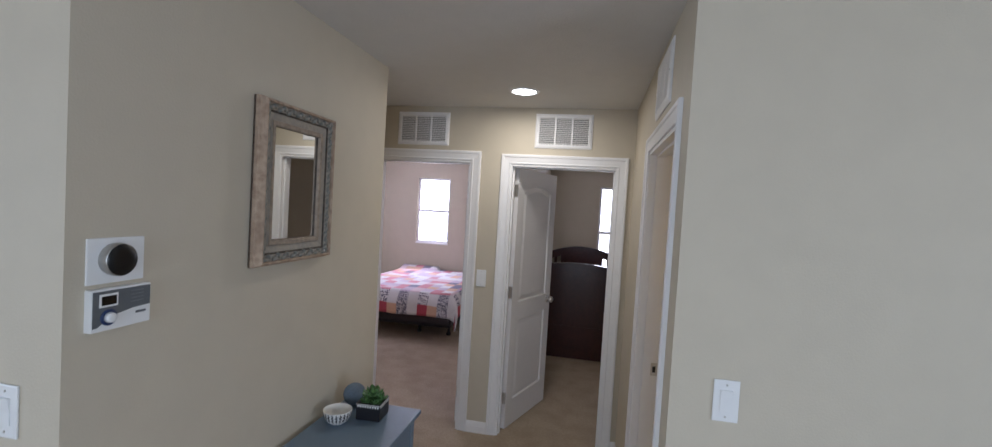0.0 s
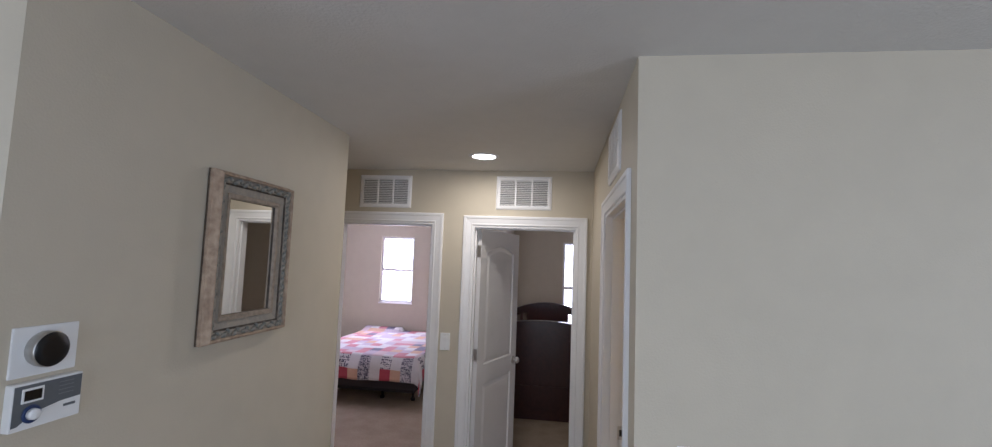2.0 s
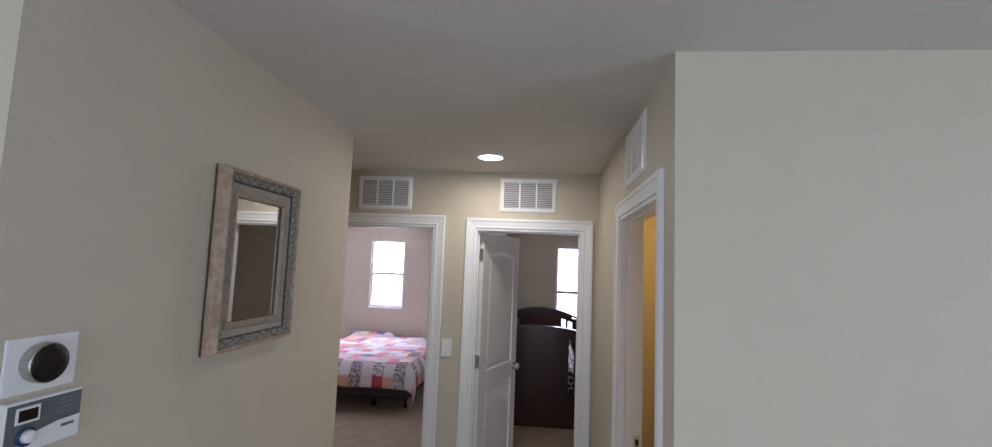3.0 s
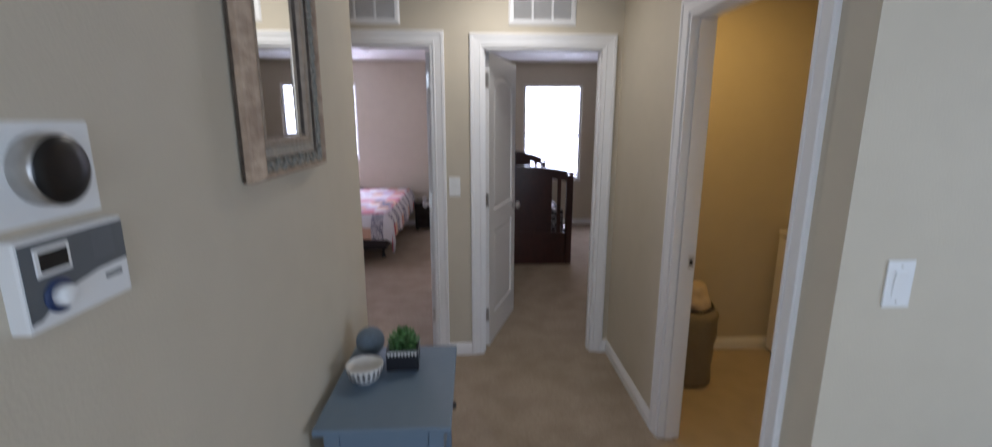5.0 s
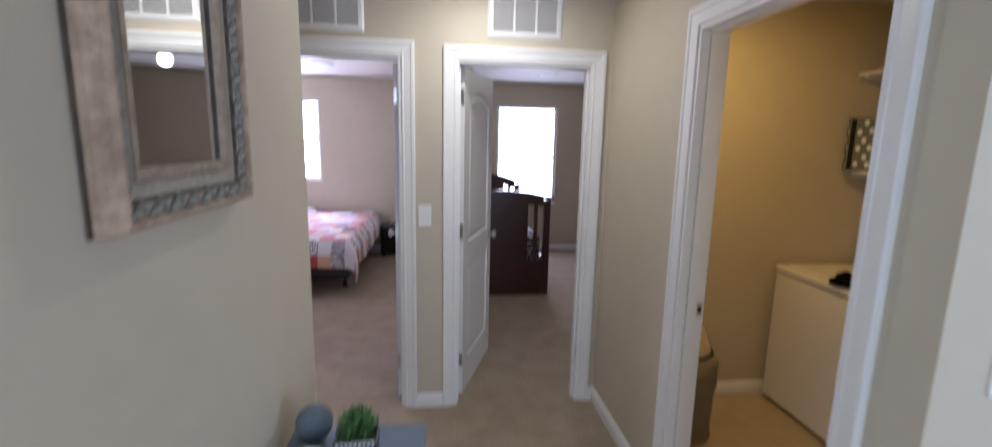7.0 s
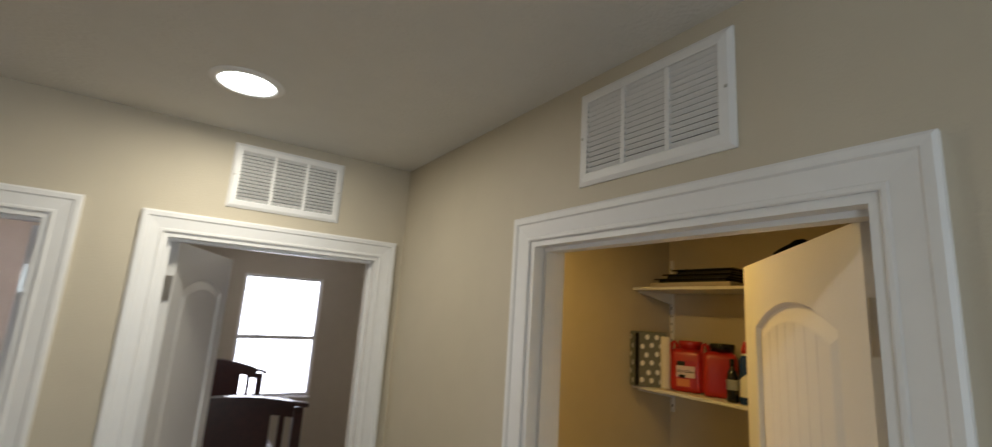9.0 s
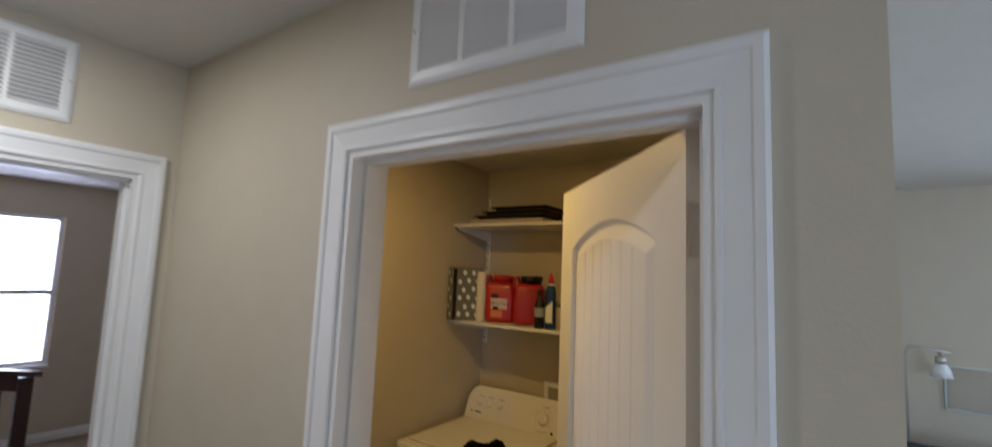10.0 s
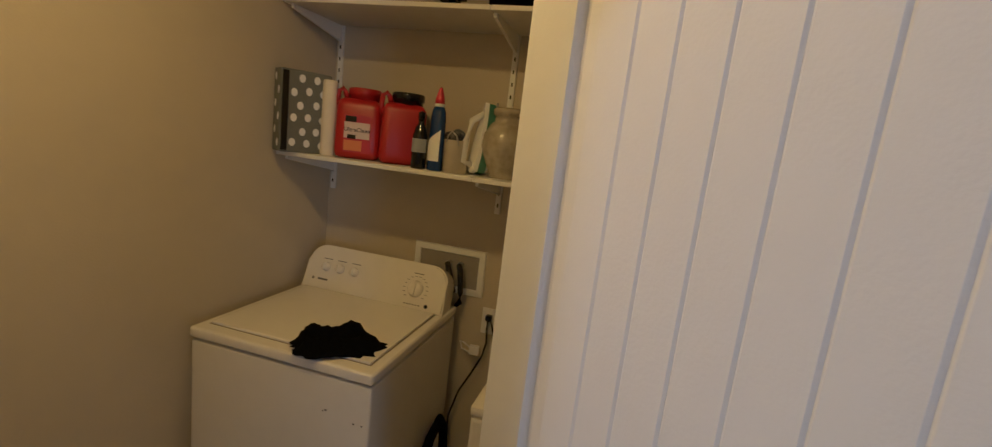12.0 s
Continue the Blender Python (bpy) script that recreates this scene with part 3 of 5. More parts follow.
for k in range(4):
    bm = bmesh.new()
    box(bm, 0.024, 0.058, -0.0285, -0.0281, 0.033 - k * 0.009, 0.0342 - k * 0.009)
    part("text_bar", bm, mat("pale_print", (0.22, 0.23, 0.25), 0.6), hc)
bm = bmesh.new()
box(bm, 0.038, 0.066, -0.0276, -0.0271, -0.026, -0.020)
part("logo_bar", bm, GREY_PLASTIC, hc)


# ---- mirror ----
FRAME_GREY = mat("whitewashed_grey_wood", (0.31, 0.285, 0.245), 0.7, spots=0.6, spot_size=45, wide=0.4, wide_size=9, bump=0.5, bump_size=60, other=(0.44, 0.37, 0.285))
FRAME_LEAF = mat("grey_carved_paint", (0.18, 0.185, 0.168), 0.7, spots=0.7, spot_size=70, bump=0.5, bump_size=90, other=(0.44, 0.39, 0.31))
FRAME_LIGHT = mat("rubbed_tan_paint", (0.36, 0.29, 0.22), 0.7, spots=0.6, spot_size=50, bump=0.4, bump_size=80, other=(0.19, 0.15, 0.115))
FRAME_BARE = mat("worn_bare_wood", (0.50, 0.38, 0.27), 0.75, spots=0.6, spot_size=40, wide=0.4, wide_size=8, bump=0.5, bump_size=70, other=(0.24, 0.16, 0.11))
mir = thing("wall_mirror", (-0.92, 2.216, 1.751), "rectangular mirror in a carved whitewashed wooden frame", "mirror", turn=90.75)
W, Hh = 0.226, 0.291
e = 0.081
x, z = W - e, Hh - e
prof = [(0, 0.004), (0, 0.014), (0.008, 0.022), (0.016, 0.022), (0.02, 0.016), (0.046, 0.022), (0.054, 0.026), (0.060, 0.028), (0.074, 0.029), (0.086, 0.036), (0.092, 0.038), (0.092, 0.004)]
prof = [(a * 0.88, o) for a, o in prof]
for b in sweep([(-x, 0, -z), (-x, 0, z), (x, 0, z), (x, 0, -z), (-x, 0, -z)], prof, (0, -1, 0)):
    bmesh.ops.remove_doubles(b, verts=b.verts[:], dist=1e-5)
    part("frame_rail", b, FRAME_GREY, mir)
t = bmesh.new()
for b in sweep([(-x - e, 0, -z - e), (-x - e, 0, z + e), (x + e, 0, z + e), (x + e, 0, -z - e), (-x - e, 0, -z - e)], [(-0.011, 0.001), (-0.011, 0.045), (-0.008, 0.0475), (-0.004, 0.046), (0.0, 0.040), (0.003, 0.024), (0.007, 0.020), (0.007, 0.001)], (0, -1, 0), 1):
    merge(t, b)
part("frame_edge", t, FRAME_BARE, mir, "bare worn wood edge")
t = bmesh.new()
for b in sweep([(-x, 0, -z), (-x, 0, z), (x, 0, z), (x, 0, -z), (-x, 0, -z)], [(-0.004, 0.006), (-0.004, 0.016), (0.0, 0.0235), (0.014, 0.0245), (0.014, 0.010)], (0, -1, 0)):
    merge(t, b)
part("inner_fillet", t, FRAME_LIGHT, mir, "pale rubbed inner fillet")
# mottled dark brown lines at the glass, on the rail and at the outer edge
GROOVE = mat("dark_brown_line", (0.055, 0.042, 0.032), 0.8, spots=0.6, spot_size=35, other=(0.16, 0.125, 0.095), bump=0.4, bump_size=80)
for line in ([(0.0465, 0.0215), (0.0465, 0.0242), (0.0530, 0.0278), (0.0545, 0.0262)], [(0.0895, 0.0008), (0.1000, 0.0008), (0.1000, 0.0075), (0.0895, 0.0075)], [(-0.0055, 0.0102), (-0.0055, 0.0130), (-0.0035, 0.0165), (-0.0035, 0.0102)]):
    t = bmesh.new()
    for b in sweep([(-x, 0, -z), (-x, 0, z), (x, 0, z), (x, 0, -z), (-x, 0, -z)], [(a * 0.88, o) for a, o in line], (0, -1, 0)):
        merge(t, b)
    part("groove", t, GROOVE, mir, "dark brown line along the frame moulding")
leaf = bmesh.new()
lathe(leaf, [(0.0, -0.017), (0.006, -0.014), (0.0085, -0.004), (0.0075, 0.006), (0.003, 0.015), (0, 0.017)], (0, 0, 0), 8)
leaf_me = mesh_of("carved_leaf", leaf, FRAME_LEAF)
for horiz, length, at in ((1, 2 * W, Hh - 0.023), (1, 2 * W, -Hh + 0.023), (0, 2 * Hh, W - 0.023), (0, 2 * Hh, -W + 0.023)):
    n = int(length / 0.026)
    for i in range(n):
        c = -length / 2 + (i + 0.5) * length / n
        o = new("carved_leaf", leaf_me)
        o.parent = mir
        o.matrix_basis = (pose(c, -0.030 - 0.003 * (i % 2), at + 0.0035 * (-1) ** i, 0, (62 if i % 2 else 118) + 14 * math.sin(i * 2.1), 0) if horiz else pose(at + 0.0035 * (-1) ** i, -0.030 - 0.003 * (i % 2), c, 0, (28 if i % 2 else -28) + 14 * math.sin(i * 1.7), 0))
bm = bmesh.new()
box(bm, -x - 0.004, x + 0.004, -0.010, -0.004, -z - 0.004, z + 0.004)
part("mirror_glass", bm, MIRROR, mir, "silvered mirror glass")

# ---- side table and what stands on it ----
tb = thing("side_table", (-0.695, 2.414, 0), "dusty blue painted side table with turned legs and lower shelf", "side table")
X, Y = 0.196, 0.255
bm = bmesh.new()
rbox(bm, -X, X, -Y, Y, 0.712, 0.732, 0.005)
part("tabletop", bm, BLUE, tb)
LEG = [(0.0, 0.0), (0.013, 0.0), (0.0165, 0.012), (0.019, 0.035), (0.0175, 0.055), (0.0135, 0.066), (0.020, 0.074), (0.020, 0.082), (0.0155, 0.088), (0.021, 0.096), (0.021, 0.125), (0.0155, 0.132), (0.020, 0.140),
       (0.020, 0.150), (0.0145, 0.158), (0.018, 0.20), (0.0205, 0.30), (0.0205, 0.40), (0.018, 0.465), (0.0145, 0.490), (0.021, 0.502), (0.022, 0.512), (0.021, 0.522), (0.0155, 0.532), (0.019, 0.542), (0.0215, 0.550), (0.0, 0.550)]
for sx in (-1, 1):
    for sy in (-1, 1):
        bm = bmesh.new()
        lathe(bm, LEG, (sx * (X - 0.045), sy * (Y - 0.047), 0), 16)
        rbox(bm, sx * (X - 0.045) - 0.022, sx * (X - 0.045) + 0.022, sy * (Y - 0.047) - 0.022, sy * (Y - 0.047) + 0.022, 0.5505, 0.7118, 0.002, 1)
        part("leg", bm, BLUE, tb)
for n, b in (("apron", (-X + 0.067, X - 0.067, -Y + 0.030, -Y + 0.042, 0.556, 0.7115)), ("apron", (-X + 0.067, X - 0.067, Y - 0.042, Y - 0.030, 0.556, 0.7115)), ("apron", (-X + 0.028, -X + 0.04, -Y + 0.0695, Y - 0.0695, 0.556, 0.7115)),
             ("drawer_front", (X - 0.042, X - 0.024, -Y + 0.072, Y - 0.072, 0.566, 0.705)), ("lower_shelf", (-X + 0.028, X - 0.028, -Y + 0.030, Y - 0.030, 0.100, 0.118))):
    bm = bmesh.new()
    rbox(bm, *b, 0.002, 1)
    p = part(n, bm, BLUE, tb)
    if n == "drawer_front":
        bm = bmesh.new()
        lathe(bm, [(0.006, 0), (0.006, 0.012), (0.013, 0.018), (0.014, 0.024), (0.008, 0.029), (0, 0.03)], (X - 0.024, 0, 0.636), 16, "x")
        part("knob", bm, BRASS_DARK, p, "dark bronze knob")

TT = 0.732
WHITE_GLAZE = mat("white_glaze", (0.78, 0.76, 0.72), 0.3, spots=0.1, spot_size=60)
INK = mat("black_glaze", (0.012, 0.012, 0.016), 0.35, spots=0.2, spot_size=60)
bowl = thing("bowl", (-0.797, 2.425, TT), "small white bowl with black dots and arrow pattern", "bowl")
BOWL = [(0.0, 0.0), (0.028, 0.0), (0.032, 0.003), (0.047, 0.015), (0.0565, 0.033), (0.061, 0.055), (0.0615, 0.060), (0.0595, 0.060), (0.055, 0.035), (0.045, 0.018), (0.028, 0.007), (0.0, 0.006)]
bm = bmesh.new()
lathe(bm, BOWL, (0, 0, 0), 32)
part("body", bm, WHITE_GLAZE, bowl)
bm = bmesh.new()


def on_bowl(a, h):
    r = np.interp(h, [0.003, 0.015, 0.033, 0.055], [0.032, 0.047, 0.0565, 0.061]) + 0.0006
    return (r * math.cos(a), r * math.sin(a), h)


n = 22
for i in range(n):
    a, s = 2 * math.pi * i / n, 0.5 * 2 * math.pi / n
    for h in (0.053, 0.013):
        bm.faces.new([bm.verts.new(on_bowl(a + s * 0.45 * math.cos(q), h + 0.0032 * math.sin(q))) for q in [k * math.pi / 4 for k in range(8)]])
    for h, d in ((0.042, 1), (0.027, 1)):
        for q in (1, -1):
            bm.faces.new([bm.verts.new(on_bowl(a + s * (u), h + q * v)) for u, v in ((-0.9, 0.0), (-0.05, 0.0066), (0.95, 0.0066), (0.15, 0.0))])
part("black_pattern", bm, INK, bowl, "painted black dots and arrows")

pot = thing("plant_pot", (-0.683, 2.530, TT), "square black pot with white zigzag rim and succulent", "potted plant", turn=3)
bm = bmesh.new()
h = 0.078
prof = [(0.050, 0.0), (0.055, 0.004), (0.055, h), (0.047, h), (0.046, h - 0.014)]
rings = [[bm.verts.new((sx * r, sy * r, zz)) for sx, sy in ((-1, -1), (1, -1), (1, 1), (-1, 1))] for r, zz in prof]
for a, b in zip(rings, rings[1:]):
    for i in range(4):
        bm.faces.new((a[i], a[(i + 1) % 4], b[(i + 1) % 4], b[i]))
bm.faces.new(rings[0])
part("pot_body", bm, INK, pot, "glazed black ceramic")
bm = bmesh.new()
box(bm, -0.0455, 0.0455, -0.0455, 0.0455, h - 0.018, h - 0.012)
part("soil", bm, mat("potting_soil", (0.03, 0.02, 0.014), 0.95, spots=0.5, spot_size=90, bump=0.8, bump_size=120), pot)
bm = bmesh.new()
for q in range(4):
    m = pose(0, 0, 0, 0, 0, 90 * q)
    for k in range(9):
        u = -0.052 + k * 0.01155
        bm.faces.new([bm.verts.new(m @ Vector((u + du, -0.0556, zz))) for du, zz in ((0, h - 0.009), (0.0116, h - 0.009), (0.0058, h - 0.021))])
    bm.faces.new([bm.verts.new(m @ Vector((u, -0.0556, zz))) for u, zz in ((-0.055, h - 0.006), (0.055, h - 0.006), (0.055, h - 0.0035), (-0.055, h - 0.0035))])
part("zigzag_trim", bm, WHITE_GLAZE, pot, "white zigzag line")
LEAF = mat("succulent_green", (0.068, 0.175, 0.052), 0.4, spots=0.5, spot_size=60, wide=0.3, wide_size=20, other=(0.16, 0.27, 0.08))
random.seed(4)
lm = bmesh.new()
rows = []
for s, wd, th_, up in ((0, 0.004, 0.002, 0), (0.2, 0.009, 0.003, 0.002), (0.55, 0.014, 0.0035, 0.006), (0.85, 0.011, 0.0025, 0.013), (1.0, 0.002, 0.001, 0.019)):
    rows.append([lm.verts.new((s * 0.046, y, up + z)) for y, z in ((-wd, 0.001), (0, -th_), (wd, 0.001), (0, th_ * 0.6))])
for a, b in zip(rows, rows[1:]):
    for i in range(4):
        lm.faces.new((a[i], a[(i + 1) % 4], b[(i + 1) % 4], b[i])).smooth = True
lm.faces.new(rows[0]), lm.faces.new(rows[-1])
leaf_me = mesh_of("leaf", lm, LEAF)
for cx, cy, cz, size in ((0.0, -0.002, h + 0.030, 1.12), (-0.027, 0.018, h + 0.008, 0.82), (0.028, 0.012, h + 0.010, 0.85), (-0.021, -0.022, h + 0.003, 0.74), (0.024, -0.026, h + 0.003, 0.7)):
    for ring, (count, tilt, sc) in enumerate(((8, -8, 1.0), (7, -32, 0.85), (5, -58, 0.62))):
        for i in range(count):
            o = new("leaf", leaf_me)
            o.parent = pot
            o.matrix_basis = pose(cx, cy, cz + ring * 0.006 * size - 0.016, 0, tilt + random.uniform(-7, 7), 360 * i / count + 23 * ring + random.uniform(-8, 8)) @ Matrix.Scale(sc * size, 4)
bm = bmesh.new()
lathe(bm, [(0.0, 0.0), (0.006, 0.0), (0.005, 0.03), (0, 0.032)], (0, 0, h - 0.013), 8)
part("stem", bm, LEAF, pot)

ball = bmesh.new()
bmesh.ops.create_icosphere(ball, subdivisions=4, radius=0.052)
for v in ball.verts:
    v.co *= 1 + 0.012 * noise.noise(v.co * 30)
for f in ball.faces:
    f.smooth = True
b = new("decor_ball", mesh_of("decor_ball", ball, mat("blue_grey_felt", (0.20, 0.25, 0.31), 0.95, spots=0.5, spot_size=90, wide=0.2, wide_size=12, bump=0.8, bump_size=220)))
b.location = (-0.818, 2.615, TT + 0.0515)
tagged(b, "blue-grey felted decorative ball on the side table", "decor ball")

bm = bmesh.new()
tube(bm, [(-0.905, 2.82, 0.30), (-0.88, 2.80, 0.22), (-0.84, 2.76, 0.08), (-0.80, 2.72, 0.012), (-0.74, 2.70, 0.005), (-0.70, 2.69, 0.005)], 0.0028)
tagged(new("extension_cord", mesh_of("extension_cord", bm, PLASTIC)), "thin white power cord behind the side table", "cable")

# ---- the room where the walk begins ----
dr = thing("dresser", (1.44, 1.765, 0), "slate grey painted wooden dresser with curved base", "dresser")
DX, DY = 0.405, 0.20
SIDEWAYS = Matrix(((0, 0, 1, 0), (1, 0, 0, 0), (0, 1, 0, 0), (0, 0, 0, 1)))
for sx in (-1, 1):
    for sy in (-1, 1):
        bm = bmesh.new()
        rbox(bm, sx * (DX - 0.019) - 0.019, sx * (DX - 0.019) + 0.019, sy * (DY - 0.021) - 0.021, sy * (DY - 0.021) + 0.021, 0.0, 0.592, 0.003, 1)
        part("post", bm, GREY_PAINT, dr)
    bm = bmesh.new()
    box(bm, sx * (DX - 0.013) - 0.006, sx * (DX - 0.013) + 0.006, -DY + 0.042, DY - 0.042, 0.136, 0.592)
    part("side_panel", bm, GREY_PAINT, dr)
    # base rail with an arched cut-out
    pts = [(-DY + 0.042, 0.01), (-DY + 0.075, 0.02)] + [(u * 0.125 / 6, 0.075 - 0.055 * (abs(u) / 6) ** 3) for u in range(-6, 7)] + [(DY - 0.075, 0.02), (DY - 0.042, 0.01), (DY - 0.042, 0.132), (-DY + 0.042, 0.132)]
    bm = bmesh.new()
    prism(bm, pts, sx * (DX - 0.012) - 0.008, sx * (DX - 0.012) + 0.008, SIDEWAYS)
    part("base_rail", bm, GREY_PAINT, dr)
bm = bmesh.new()
box(bm, -DX + 0.038, DX - 0.038, DY - 0.02, DY - 0.008, 0.08, 0.592)
part("back_panel", bm, GREY_PAINT, dr)
for z in (0.10, 0.265, 0.43):
    bm = bmesh.new()
    rbox(bm, -DX + 0.041, DX - 0.041, -DY + 0.002, -DY + 0.022, z, z + 0.157, 0.003, 1)
    front = part("drawer_front", bm, GREY_PAINT, dr)
bm = bmesh.new()
rbox(bm, -DX - 0.018, DX + 0.018, -DY - 0.018, DY + 0.012, 0.5925, 0.616, 0.005, 2)
part("top", bm, GREY_PAINT, dr)

RUG_W = mat("cream_rug", (0.62, 0.58, 0.52), 0.95, spots=0.3, spot_size=120, bump=0.8, bump_size=260)
RUG_B = mat("black_rug_yarn", (0.015, 0.016, 0.022), 0.95, spots=0.4, spot_size=140, bump=0.8, bump_size=260)
bm = bmesh.new()
grid = [[bm.verts.new((0.584 + i * 0.008 - 0.0028 * j, 1.893 + 0.00025 * i - j * 0.008, 0.010 + 0.0015 * noise.noise((i * 0.1, j * 0.1, 0)) + 0.012 * math.exp(-((i - 44) / 5) ** 2 - (j / 7) ** 2))) for j in range(90)] for i in range(52)]
for i in range(51):
    for j in range(89):
        f = bm.faces.new((grid[i][j], grid[i][j + 1], grid[i + 1][j + 1], grid[i + 1][j]))
        u, v = ((i + int(4 * noise.noise((i * 0.2, j * 0.2, 1)))) % 16) - 8, (j % 20) - 10
        dark = (abs(abs(u) - abs(v)) < 1.6 and abs(u) > 2) or (abs(u) + abs(v) < 3) or abs(u) + abs(v) == 12
        if noise.noise((i * 0.31, j * 0.31, 4)) < -0.12:
            dark = False
        edge = i in (0, 1, 50, 49) or j in (0, 1)
        f.material_index = 1 if dark and not edge else 0
rug = tagged(new("rug", mesh_of("rug", bm, RUG_W, RUG_B)), "cream rug with black geometric pattern on the carpet", "rug")
sol = rug.modifiers.new("thick", "SOLIDIFY")
sol.thickness, sol.offset = 0.010, -1

sofa = thing("sofa", (3.50, 1.15, 0), "grey fabric sofa with loose cushions", "sofa")
SOFA = mat("grey_sofa_cloth", (0.20, 0.21, 0.235), 0.9, spots=0.3, spot_size=90, wide=0.2, wide_size=5, bump=0.4, bump_size=200)
for n, bx in (("seat_base", (-0.40, 0.42, -0.9, 0.74, 0.06, 0.30)), ("backrest", (0.22, 0.42, -0.9, 0.74, 0.302, 0.80)), ("armrest", (-0.40, 0.42, 0.742, 0.90, 0.06, 0.62)), ("armrest", (-0.40, 0.42, -1.06, -0.902, 0.06, 0.62)), ("seat_cushion", (-0.41, 0.215, -0.07, 0.735, 0.302, 0.46)), ("seat_cushion", (-0.41, 0.215, -0.895, -0.08, 0.302, 0.46))):
    bm = bmesh.new()
    rbox(bm, *bx, 0.04, 3)
    part(n, bm, SOFA, sofa)
for sx in (-0.34, 0.36):
    for sy in (-0.98, 0.82):
        bm = bmesh.new()
        rbox(bm, sx - 0.025, sx + 0.025, sy - 0.025, sy + 0.025, 0, 0.0605, 0.004, 1)
        part("foot", bm, BLACK, sofa)


def cushion(place, rx, ry, rz, size, m, label):
    bm = bmesh.new()
    n = 12
    g = {}
    for s in (1, -1):
        for i in range(n + 1):
            for j in range(n + 1):
                u, v = 2 * i / n - 1, 2 * j / n - 1
                hgt = 0.32 * (max(0, (1 - u ** 4) * (1 - v ** 4))) ** 0.5
                g[s, i, j] = bm.verts.new((u * size / 2 * (1 - 0.06 * (1 - v * v)), v * size / 2 * (1 - 0.06 * (1 - u * u)), s * hgt * size / 2))
        for i in range(n):
            for j in range(n):
                bm.faces.new((g[s, i, j], g[s, i + 1, j], g[s, i + 1, j + 1], g[s, i, j + 1])).smooth = True
    bmesh.ops.remove_doubles(bm, verts=bm.verts[:], dist=1e-5)
    o = new("throw_pillow", mesh_of("throw_pillow", bm, m))
    o.matrix_basis = pose(*place, rx, ry, rz)
    return tagged(o, label, "pillow", "pillows on the sofa")


cushion((3.60, 1.58, 0.68), 0, 68, 4, 0.46, mat("charcoal_cloth", (0.05, 0.052, 0.058), 0.9, spots=0.3, spot_size=90, bump=0.3), "charcoal throw pillow standing on the grey sofa")
cushion((3.60, 1.10, 0.68), 0, 68, -5, 0.46, mat("light_grey_cloth", (0.35, 0.36, 0.39), 0.9, spots=0.3, spot_size=90, bump=0.3), "light grey throw pillow on the grey sofa")

fl = thing("floor_lamp", (3.82, 1.70, 0), "slim metal floor lamp with hanging glass shade", "floor lamp")
bm = bmesh.new()
lathe(bm, [(0, 0), (0.11, 0), (0.11, 0.012), (0.02, 0.022), (0, 0.022)], (0, 0, 0), 24)
part("base_plate", bm, METAL, fl)
bm = bmesh.new()
tube(bm, [(0, 0, 0.02), (0, 0, 0.8), (0, 0, 1.36), (0, -0.02, 1.40), (0, -0.06, 1.405), (0, -0.22, 1.385)], 0.007)
part("pole", bm, METAL, fl)
bm = bmesh.new()
lathe(bm, [(0, 0.075), (0.010, 0.07), (0.012, 0.045), (0.028, 0.04), (0.028, 0.0), (0.0, 0.0)], (0, -0.17, 1.315), 18)
part("socket", bm, METAL, fl)
bm = bmesh.new()
lathe(bm, [(0.028, 0.0), (0.045, -0.03), (0.055, -0.08), (0.053, -0.08), (0.043, -0.03), (0.026, 0.0)], (0, -0.17, 1.314), 20, closed=True)
part("shade", bm, mat("frosted_shade", (0.8, 0.82, 0.84), 0.3), fl, "frosted glass shade")

wm = thing("glass_panel", (3.999, 1.36, 1.15), "small clear glass wall panel, daylight on its edges put in as pale strips", "wall panel", turn=-90)
bm = bmesh.new()
box(bm, -0.125, 0.125, -0.014, -0.004, -0.13, 0.13)
part("glass", bm, GLASS, wm)
# pale cyan strips paint the daylight caught along the panel's edges
EDGE = mat("painted_edge_light", (0.72, 0.86, 0.88), 0.15)
for b in ((-0.131, -0.125, -0.018, 0, -0.13, 0.13), (0.125, 0.131, -0.018, 0, -0.13, 0.13), (-0.131, 0.131, -0.018, 0, 0.13, 0.136), (-0.131, 0.131, -0.018, 0, -0.136, -0.13)):
    bm = bmesh.new()
    rbox(bm, *b, 0.0015, 1)
    part("edge_strip", bm, EDGE, wm)

# ---- first bedroom: bed with a patchwork quilt ----
random.seed(11)
BX0, BX1, BY0, BY1 = -2.86, -1.39, 6.14, 8.16
bed = thing("bed", ((BX0 + BX1) / 2, (BY0 + BY1) / 2, 0), "made bed on a dark metal frame, without headboard", "bed")
hx, hy = (BX1 - BX0) / 2, (BY1 - BY0) / 2
IRON = mat("dark_iron", (0.02, 0.018, 0.018), 0.5, 0.6, spots=0.3, spot_size=40)
bm = bmesh.new()
rbox(bm, -hx, hx, -hy, hy, 0.29, 0.56, 0.05, 3)
part("mattress", bm, mat("white_ticking", (0.7, 0.69, 0.68), 0.9, spots=0.1), bed)
bm = bmesh.new()
rbox(bm, -hx + 0.01, hx - 0.01, -hy + 0.01, hy - 0.01, 0.20, 0.289, 0.02, 2)
part("box_spring", bm, mat("dark_box_cloth", (0.05, 0.04, 0.042), 0.95, spots=0.3), bed)
